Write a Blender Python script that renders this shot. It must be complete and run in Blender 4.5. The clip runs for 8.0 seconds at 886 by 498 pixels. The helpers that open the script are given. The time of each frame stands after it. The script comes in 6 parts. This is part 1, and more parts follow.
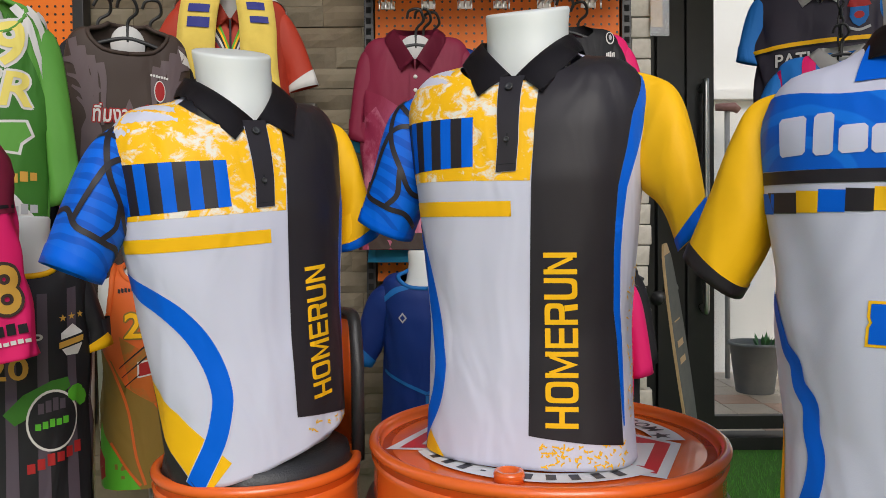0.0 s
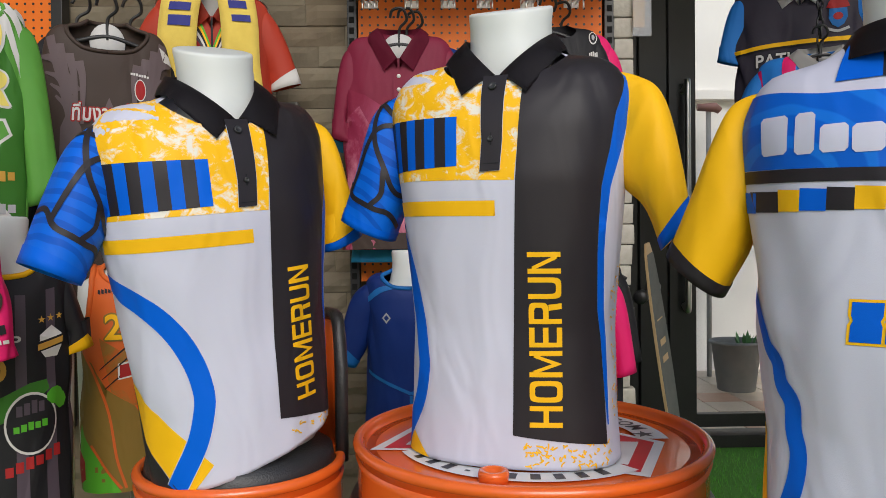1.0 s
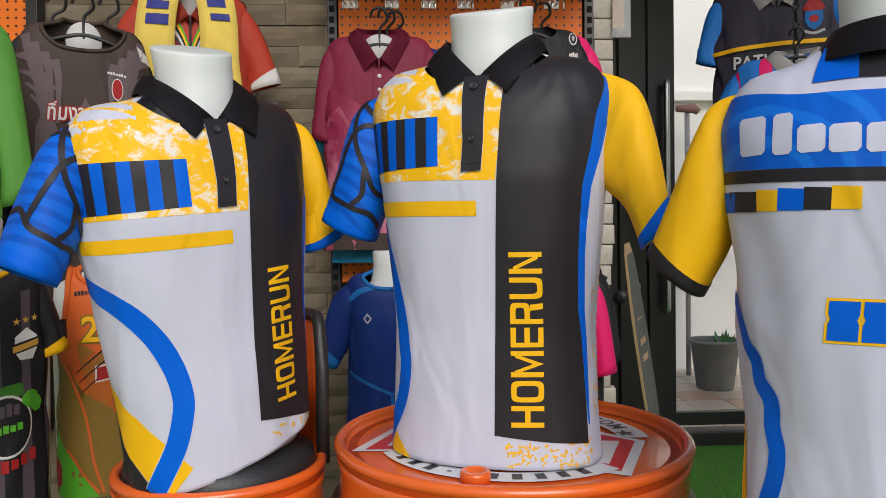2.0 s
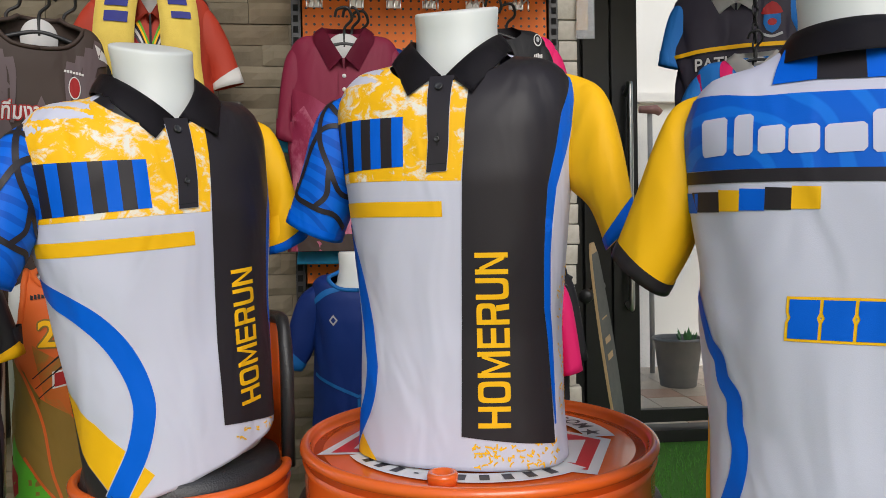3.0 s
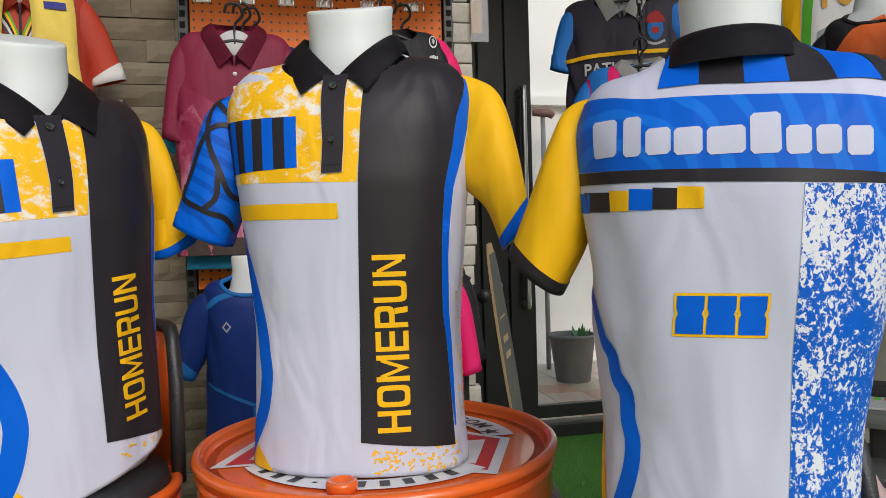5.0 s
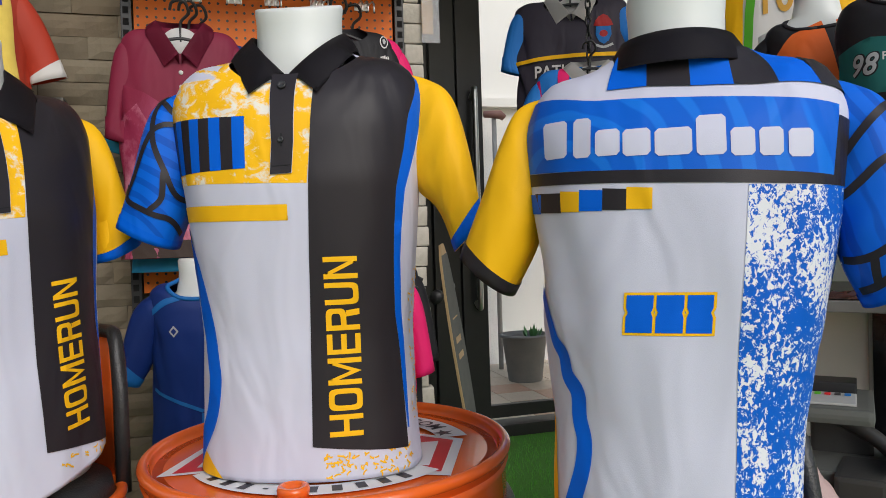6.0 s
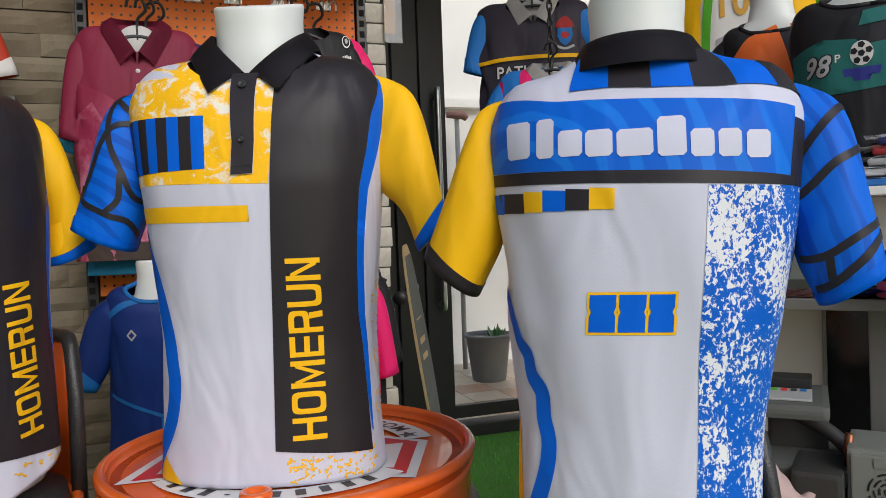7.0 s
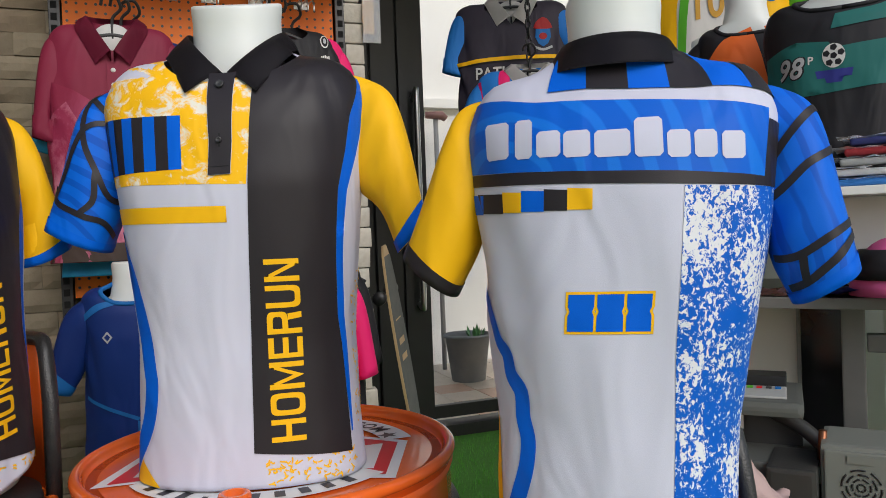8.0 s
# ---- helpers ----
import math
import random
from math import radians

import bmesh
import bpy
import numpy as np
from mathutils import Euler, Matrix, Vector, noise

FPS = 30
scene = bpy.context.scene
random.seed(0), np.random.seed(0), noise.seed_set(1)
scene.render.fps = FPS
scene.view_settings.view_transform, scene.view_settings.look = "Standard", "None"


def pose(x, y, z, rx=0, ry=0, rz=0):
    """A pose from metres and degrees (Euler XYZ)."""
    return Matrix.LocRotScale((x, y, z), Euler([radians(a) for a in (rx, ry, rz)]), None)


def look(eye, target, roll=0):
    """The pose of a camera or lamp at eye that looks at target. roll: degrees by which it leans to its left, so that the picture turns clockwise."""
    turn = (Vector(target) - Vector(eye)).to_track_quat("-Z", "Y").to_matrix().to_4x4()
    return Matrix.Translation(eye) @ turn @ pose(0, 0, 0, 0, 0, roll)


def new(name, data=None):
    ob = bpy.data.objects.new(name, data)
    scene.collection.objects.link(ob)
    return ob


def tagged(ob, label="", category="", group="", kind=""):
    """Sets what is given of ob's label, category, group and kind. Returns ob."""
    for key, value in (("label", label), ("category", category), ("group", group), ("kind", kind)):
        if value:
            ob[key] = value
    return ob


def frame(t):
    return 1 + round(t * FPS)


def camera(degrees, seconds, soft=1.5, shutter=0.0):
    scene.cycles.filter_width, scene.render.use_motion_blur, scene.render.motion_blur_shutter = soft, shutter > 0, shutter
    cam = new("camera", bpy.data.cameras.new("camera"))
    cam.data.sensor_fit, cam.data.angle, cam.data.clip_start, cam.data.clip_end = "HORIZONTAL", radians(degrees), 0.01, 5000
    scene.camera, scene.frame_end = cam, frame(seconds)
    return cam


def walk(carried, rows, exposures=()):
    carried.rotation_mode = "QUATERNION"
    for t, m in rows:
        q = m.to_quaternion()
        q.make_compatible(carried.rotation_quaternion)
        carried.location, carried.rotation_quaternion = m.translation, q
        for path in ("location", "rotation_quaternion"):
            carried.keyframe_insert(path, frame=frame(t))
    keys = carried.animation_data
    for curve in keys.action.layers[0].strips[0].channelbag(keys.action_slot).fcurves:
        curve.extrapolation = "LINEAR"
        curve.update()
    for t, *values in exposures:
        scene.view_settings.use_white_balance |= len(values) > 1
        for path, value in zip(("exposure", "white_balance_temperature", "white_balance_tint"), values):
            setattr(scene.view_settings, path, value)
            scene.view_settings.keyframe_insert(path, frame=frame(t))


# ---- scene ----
cam = camera(61.6, 8.0, soft=0.45)
EYE = 1.205
ROWS = [
    (0.0, 0.0, 0.0, 0.0, 0.0, -0.999, 0.5),
    (0.5, -0.0007, 0.0021, -0.0003, -0.688, -1.02, 0.554),
    (1.0, -0.0003, 0.003, -0.0004, -1.26, -1.022, 0.606),
    (1.5, -0.0006, 0.0036, -0.0008, -1.861, -1.01, 0.642),
    (3.0, 0.0002, 0.0098, 0.0, -5.323, -1.016, 0.937),
    (3.5, 0.0014, 0.0129, 0.0001, -7.043, -1.027, 1.077),
    (4.0, 0.0026, 0.0168, 0.0, -9.032, -1.029, 1.226),
    (4.5, 0.0036, 0.0199, 0.0003, -11.084, -1.047, 1.417),
    (6.0, 0.0062, 0.0265, 0.0003, -16.781, -1.083, 1.835),
    (6.5, 0.0064, 0.0285, 0.0006, -18.321, -1.108, 1.955),
    (7.0, 0.007, 0.0303, 0.0009, -19.6, -1.152, 2.065),
    (7.5, 0.0072, 0.0305, 0.001, -20.541, -1.161, 2.145),
    (8.0, 0.0064, 0.0291, 0.0009, -21.212, -1.182, 2.171),
]
walk(cam, [(t, pose(x, y, EYE + z, 90 + pitch, roll, yaw)) for t, x, y, z, yaw, pitch, roll in ROWS], [(0.0, 0.02), (8.0, 0.05)])

# ---- light ----
SUN_EL, SUN_AZ = 34.0, 171.0
world = bpy.data.worlds.new("world")
scene.world = world
world.use_nodes = True
_n = world.node_tree.nodes
_sky = _n.new("ShaderNodeTexSky")
_sky.sky_type, _sky.sun_disc = "NISHITA", False
_sky.sun_elevation, _sky.sun_rotation = radians(SUN_EL), radians(SUN_AZ)
_sky.air_density, _sky.dust_density, _sky.ozone_density = 1.0, 1.5, 1.0
world.node_tree.links.new(_sky.outputs[0], _n["Background"].inputs[0])
_n["Background"].inputs[1].default_value = 0.15
sun = new("sun", bpy.data.lights.new("sun", "SUN"))
sun.data.energy, sun.data.angle, sun.data.color = 1.5, radians(35), (1.0, 0.99, 0.97)
_az, _el = radians(SUN_AZ), radians(SUN_EL)
sun.matrix_world = look((0, 0, 10), Vector((0, 0, 10)) - Vector((math.sin(_az) * math.cos(_el), math.cos(_az) * math.cos(_el), math.sin(_el))))


# ---- materials ----
def mat(name, color, rough=0.6, metal=0.0, color2=None, scale=8.0, mix=0.5, bump=0.0, bscale=200.0, sheen=0.0, spec=0.5, detail=4.0, coat=0.0, sharp=None):
    """Principled with two-scale noise between two colours, and a fine bump."""
    m = bpy.data.materials.new(name)
    m.use_nodes = True
    nt = m.node_tree
    p = nt.nodes["Principled BSDF"]
    p.inputs["Roughness"].default_value = rough
    p.inputs["Metallic"].default_value = metal
    p.inputs["Specular IOR Level"].default_value = spec
    p.inputs["Coat Weight"].default_value = coat
    if sheen:
        p.inputs["Sheen Weight"].default_value = sheen
        p.inputs["Sheen Roughness"].default_value = 0.4
    tc = nt.nodes.new("ShaderNodeTexCoord")
    c2 = color2 or tuple(c * 0.86 for c in color)
    n1 = nt.nodes.new("ShaderNodeTexNoise")
    n1.inputs["Scale"].default_value, n1.inputs["Detail"].default_value = scale, detail
    nt.links.new(tc.outputs["Object"], n1.inputs["Vector"])
    rp = nt.nodes.new("ShaderNodeMapRange")
    lo, hi = sharp or (0.5 - 0.5 * (1.05 - mix), 0.5 + 0.5 * (1.05 - mix))
    rp.inputs[1].default_value, rp.inputs[2].default_value = lo, hi
    nt.links.new(n1.outputs[0], rp.inputs[0])
    mx = nt.nodes.new("ShaderNodeMix")
    mx.data_type = "RGBA"
    mx.inputs[6].default_value, mx.inputs[7].default_value = (*color, 1), (*c2, 1)
    nt.links.new(rp.outputs[0], mx.inputs[0])
    nt.links.new(mx.outputs[2], p.inputs["Base Color"])
    if bump:
        n2 = nt.nodes.new("ShaderNodeTexNoise")
        n2.inputs["Scale"].default_value, n2.inputs["Detail"].default_value = bscale, 3
        nt.links.new(tc.outputs["Object"], n2.inputs["Vector"])
        b = nt.nodes.new("ShaderNodeBump")
        b.inputs["Strength"].default_value, b.inputs["Distance"].default_value = bump, 0.002
        nt.links.new(n2.outputs[0], b.inputs["Height"])
        nt.links.new(b.outputs[0], p.inputs["Normal"])
    return m


def cloth(name, color, color2=None, scale=6.0, mix=0.3, rough=0.56, sharp=None, crease=0.42, spec=0.22):
    """Printed polyester: fine knit over soft creases."""
    m = mat(name, color, rough, 0, color2 or tuple(c * 0.93 for c in color), scale, mix, 0.09, 900.0, 0.0, spec, sharp=sharp)
    nt = m.node_tree
    tc = next(n for n in nt.nodes if n.type == "TEX_COORD")
    fine = next(n for n in nt.nodes if n.type == "BUMP")
    mp = nt.nodes.new("ShaderNodeMapping")
    mp.inputs["Scale"].default_value, mp.inputs["Rotation"].default_value = (1.0, 1.0, 0.42), (0.0, 0.5, 0.0)
    n = nt.nodes.new("ShaderNodeTexNoise")
    n.inputs["Scale"].default_value, n.inputs["Detail"].default_value, n.inputs["Roughness"].default_value, n.inputs["Distortion"].default_value = 9.0, 2.0, 0.45, 1.2
    b = nt.nodes.new("ShaderNodeBump")
    b.inputs["Strength"].default_value, b.inputs["Distance"].default_value = crease, 0.03
    nt.links.new(tc.outputs["Object"], mp.inputs["Vector"])
    nt.links.new(mp.outputs[0], n.inputs["Vector"])
    nt.links.new(n.outputs[0], b.inputs["Height"])
    nt.links.new(b.outputs[0], fine.inputs["Normal"])
    return m


WHITE = cloth("white_jersey", (0.605, 0.607, 0.725), crease=0.4)
BLACK = cloth("charcoal_jersey", (0.0215, 0.0178, 0.0215), rough=0.44, spec=0.28, crease=0.24)
YELLOW = cloth("yellow_jersey", (0.94, 0.505, 0.007), crease=0.55)
BLUE = cloth("blue_jersey", (0.0, 0.120, 0.68), spec=0.14)
PALE = mat("mannequin_plastic", (0.72, 0.74, 0.71), 0.42, 0, (0.66, 0.68, 0.66), 5, 0.2, 0.05, 60)
ORANGE = mat("orange_drum_paint", (0.86, 0.15, 0.02), 0.24, 0, (0.76, 0.12, 0.017), 6, 0.3, 0.06, 25, coat=0.5)
TURF = mat("turf_base", (0.05, 0.18, 0.022), 0.9, 0, (0.08, 0.26, 0.03), 60, 0.4, 0.8, 300)
STONE = mat("stone_cladding", (0.215, 0.170, 0.112), 0.85, 0, (0.145, 0.113, 0.075), 14, 0.4, 0.8, 60)
PLASTER = mat("white_plaster", (0.84, 0.81, 0.76), 0.8, 0, (0.77, 0.74, 0.69), 3, 0.3, 0.2, 80)
PEG = mat("orange_pegboard_paint", (0.88, 0.20, 0.015), 0.5, 0, (0.80, 0.165, 0.014), 4, 0.3, 0.05, 40, spec=0.3)
DARK = mat("black_frame_paint", (0.012, 0.012, 0.013), 0.4, 0, (0.02, 0.02, 0.02), 7, 0.4, 0.1, 50)
VINYL = mat("black_vinyl", (0.018, 0.018, 0.019), 0.38, 0, (0.028, 0.028, 0.03), 12, 0.3, 0.5, 350)
CHROME = mat("brushed_steel", (0.75, 0.74, 0.72), 0.34, 1.0, (0.66, 0.65, 0.63), 20, 0.3)


# ---- builders ----
def part(name, bm, material, parent=None, label="", smooth=True):
    """Links a bmesh as one mesh object, under a thing or a part."""
    me = bpy.data.meshes.new(name)
    bm.normal_update()
    bm.to_mesh(me)
    bm.free()
    for f in me.polygons:
        f.use_smooth = smooth
    for m in material if isinstance(material, (list, tuple)) else [material]:
        me.materials.append(m)
    ob = new(name, me)
    if parent:
        ob.parent = parent
    if label:
        ob["label"] = label
    return ob


def thing(name, m, label, category, group="", kind=""):
    ob = new(name)
    ob.empty_display_size = 0.05
    ob.matrix_world = m
    return tagged(ob, label, category, group, kind)


def box(x0, x1, y0, y1, z0, z1, bevel=0.0, bm=None):
    own = bm is None
    bm = bm or bmesh.new()
    vs = [bm.verts.new((x, y, z)) for x in (x0, x1) for y in (y0, y1) for z in (z0, z1)]
    fs = [bm.faces.new([vs[i] for i in q]) for q in ((0, 1, 3, 2), (4, 6, 7, 5), (0, 4, 5, 1), (2, 3, 7, 6), (0, 2, 6, 4), (1, 5, 7, 3))]
    if bevel:
        es = {e for f in fs for e in f.edges}
        bmesh.ops.bevel(bm, geom=list(es), offset=bevel, segments=2, profile=0.7, affect="EDGES")
    return bm


def ringloft(rings, closed=True, cap0=False, cap1=False, bm=None):
    """Skin between rings of points."""
    bm = bm or bmesh.new()
    vs = [[bm.verts.new(p) for p in r] for r in rings]
    k = len(vs[0])
    for a, b in zip(vs, vs[1:]):
        for i in range(k if closed else k - 1):
            j = (i + 1) % k
            bm.faces.new((a[i], a[j], b[j], b[i]))
    if cap0:
        bm.faces.new(vs[0][::-1])
    if cap1:
        bm.faces.new(vs[-1])
    return bm


def lathe(profile, seg=48, bm=None):
    """Turned shape from (radius, height) pairs."""
    return ringloft([[(r * math.cos(2 * math.pi * i / seg), r * math.sin(2 * math.pi * i / seg), z) for i in range(seg)] for r, z in profile], True, profile[0][0] > 1e-6, profile[-1][0] > 1e-6, bm)


def tube(points, radius, seg=10, bm=None):
    pts = [Vector(p) for p in points]
    rings = []
    for i, p in enumerate(pts):
        d = (pts[min(i + 1, len(pts) - 1)] - pts[max(i - 1, 0)]).normalized()
        u = d.cross(Vector((0.31, 0.17, 0.93)))
        if u.length < 0.1:
            u = d.cross(Vector((1, 0, 0)))
        u.normalize()
        v = d.cross(u)
        r = radius[i] if isinstance(radius, (list, tuple)) else radius
        rings.append([p + r * (math.cos(2 * math.pi * k / seg) * u + math.sin(2 * math.pi * k / seg) * v) for k in range(seg)])
    return ringloft(rings, True, True, True, bm)


def smooth_curve(pts, n=8):
    """Catmull-Rom through points."""
    P = [Vector(p) for p in pts]
    P = [2 * P[0] - P[1]] + P + [2 * P[-1] - P[-2]]
    out = []
    for i in range(1, len(P) - 2):
        for k in range(n):
            t = k / n
            out.append(0.5 * (2 * P[i] + (P[i + 1] - P[i - 1]) * t + (2 * P[i - 1] - 5 * P[i] + 4 * P[i + 1] - P[i + 2]) * t * t + (3 * P[i] - P[i - 1] - 3 * P[i + 1] + P[i + 2]) * t ** 3))
    return out + [P[-2]]


# ---- cloth forms ----
class Form:
    """A body of stacked oval sections; rows of (height, half width, front depth, back depth, shift in x, shift in y).
    Places on it are given by the arc s from the front's middle line (to +x) and the height z."""

    def __init__(self, rows, power=2.3, folds=0.0, seed=1, square=0.0, span=(0.07, 0.09), low=0.14):
        R = np.array([list(r) + [0.0] * (6 - len(r)) for r in rows], float)
        self.z0, self.z1 = R[0, 0], R[-1, 0]
        self.square, self.span, self.low = square, span, low
        zs = np.linspace(self.z0, self.z1, 161)
        T = np.stack([np.interp(zs, R[:, 0], R[:, k]) for k in range(1, 6)], 1)
        for _ in range(3):
            T[2:-2] = (T[:-4] + 2 * T[1:-3] + 2 * T[2:-2] + 2 * T[3:-1] + T[4:]) / 8
        self.zs, self.T, self.p, self.folds, self.seed, self.extra = zs, T, power, folds, seed, 0.0
        self.phi = np.linspace(-math.pi, math.pi, 241)
        self.S = []
        for z in zs:
            q = self.at(self.phi, np.full(241, z))
            d = np.linalg.norm(np.diff(q[:, :2], axis=0), axis=1)
            c = np.concatenate([[0], np.cumsum(d)])
            self.S.append(c - c[120])
        self.S = np.array(self.S)

    def at(self, phi, z):
        phi, z = np.asarray(phi, float), np.asarray(z, float)
        a, bf, bb, xo, yo = [np.interp(z, self.zs, self.T[:, k]) for k in range(5)]
        s, c = np.sin(phi), np.cos(phi)
        e = 2.0 / self.p
        x = a * np.sign(s) * np.abs(s) ** e
        y = -np.where(c > 0, bf, bb) * np.sign(c) * np.abs(c) ** e
        if self.folds:
            k = self.seed
            h = np.clip((z - self.z0) / (self.z1 - self.z0), 0.0, 1.0)
            w = np.sin(5 * phi + 2.2 * np.sin(7 * h + k) + k) * (1 - h) ** 1.2
            w = w + 0.7 * np.sin(9 * phi + 9 * h + 2 * k) * np.exp(-((h - 0.62) / 0.16) ** 2)
            w = w + 0.5 * np.sin(23 * h - 4 * np.abs(phi) + 3 * k) * np.exp(-((np.abs(phi) - 1.5) / 0.5) ** 2)
            w = w + 0.4 * np.sin(14 * phi + 5 * np.sin(4 * h + k)) * (1 - h)
            f = 1 + self.folds * w / 0.15
            x, y = x * f, y * f
        if self.square:
            # the shoulder's end is carried higher than the oval sections give it
            u = np.clip((np.abs(x) - self.span[0]) / self.span[1], 0, 1)
            v = np.clip((z - self.z1 + self.low) / (self.low * 0.5), 0, 1)
            z = z + self.square * u * u * (3 - 2 * u) * v * v * (3 - 2 * v)
        return np.stack([x + xo, y + yo, z], -1)

    def where(self, s, z):
        """The angle at arc s and height z."""
        i = np.clip((np.asarray(z) - self.z0) / (self.z1 - self.z0) * 160, 0, 160)
        lo = np.floor(i).astype(int)
        hi = np.minimum(lo + 1, 160)
        out = np.empty(len(lo))
        for k, (l, h, w, q) in enumerate(zip(lo, hi, i - lo, s)):
            out[k] = (1 - w) * np.interp(q, self.S[l], self.phi) + w * np.interp(q, self.S[h], self.phi)
        return out

    def lift(self, s, z, off):
        """Points at (s, z), off metres above the surface."""
        s, z = np.asarray(s, float), np.asarray(z, float)
        phi = self.where(s, z)
        p = self.at(phi, z)
        e = 1e-3
        du = self.at(phi + e, z) - self.at(phi - e, z)
        zz = np.clip(z, self.z0 + 0.003, self.z1 - 0.003)
        dv = self.at(phi, zz + 0.003) - self.at(phi, zz - 0.003)
        n = np.cross(du, dv)
        n = n / (np.linalg.norm(n, axis=1)[:, None] + 1e-12)
        return p + n * off


def fill(bm, step):
    """Cuts a flat bmesh in x and y into cells of about one step."""
    bmesh.ops.triangulate(bm, faces=bm.faces[:])
    for ax in (0, 1):
        c = [v.co[ax] for v in bm.verts]
        k = math.floor(min(c) / step) + 1
        while k * step < max(c):
            co, no = Vector((0, 0, 0)), Vector((0, 0, 0))
            co[ax], no[ax] = k * step, 1
            bmesh.ops.bisect_plane(bm, geom=bm.verts[:] + bm.edges[:] + bm.faces[:], plane_co=co, plane_no=no)
            k += 1
    return bm


def wrap(form, bm, off):
    """Lays a flat bmesh (x: arc, y: height) on a form."""
    co = np.array([v.co[:] for v in bm.verts])
    q = form.lift(co[:, 0], co[:, 1], off + form.extra)
    for v, p in zip(bm.verts, q):
        v.co = p
    bmesh.ops.recalc_face_normals(bm, faces=bm.faces[:])
    return bm


def poly(points, bm=None):
    bm = bm or bmesh.new()
    bm.faces.new([bm.verts.new((x, y, 0)) for x, y in points])
    return bm


def patch(form, name, points, material, parent, off=0.0008, step=0.014, label=""):
    """A printed field with the given corners."""
    bm = bmesh.new()
    for pts in points if isinstance(points[0][0], (list, tuple)) else [points]:
        poly(pts, bm)
    return part(name, wrap(form, fill(bm, step), off), material, parent, label)


def band(points, width, n=8):
    """The outline of a strip along a smooth line."""
    c = [Vector((p[0], p[1], 0)) for p in points]
    c = smooth_curve(c, n) if n > 1 else c
    L, Rr = [], []
    for i, p in enumerate(c):
        d = (c[min(i + 1, len(c) - 1)] - c[max(i - 1, 0)]).normalized()
        w = width[0] + (width[1] - width[0]) * i / (len(c) - 1) if isinstance(width, (tuple, list)) else width
        q = Vector((-d.y, d.x, 0)) * w / 2
        L.append((p + q)[:2])
        Rr.append((p - q)[:2])
    return [[tuple(a), tuple(b), tuple(d), tuple(e)] for a, b, d, e in zip(L, L[1:], Rr[1:], Rr)]


def disc(x, y, rx, ry, n=28, a0=0.0, a1=360.0):
    return [(x + rx * math.cos(radians(a0 + (a1 - a0) * i / n)), y + ry * math.sin(radians(a0 + (a1 - a0) * i / n))) for i in range(n)]


def letters(text, width, height, bold=0.0, spin=0.0, at=(0.0, 0.0), space=1.0, shear=0.0):
    """Flat lettering as a bmesh, its lower left corner at a place, fitted to a width and height, then spun."""
    cu = bpy.data.curves.new("lettering", "FONT")
    cu.body, cu.size, cu.offset, cu.space_character, cu.shear, cu.resolution_u = text, 1.0, bold, space, shear, 4
    ob = new("lettering", cu)
    me = bpy.data.meshes.new_from_object(ob.evaluated_get(bpy.context.evaluated_depsgraph_get()))
    bm = bmesh.new()
    bm.from_mesh(me)
    bpy.data.objects.remove(ob)
    bpy.data.meshes.remove(me)
    bpy.data.curves.remove(cu)
    xs, ys = [v.co.x for v in bm.verts], [v.co.y for v in bm.verts]
    x0, y0 = min(xs), min(ys)
    fx, fy = width / (max(xs) - x0), height / (max(ys) - y0)
    c, s = math.cos(radians(spin)), math.sin(radians(spin))
    for v in bm.verts:
        x, y = (v.co.x - x0) * fx, (v.co.y - y0) * fy
        v.co = (at[0] + c * x - s * y, at[1] + s * x + c * y, 0)
    bmesh.ops.remove_doubles(bm, verts=bm.verts[:], dist=1e-5)
    return bm


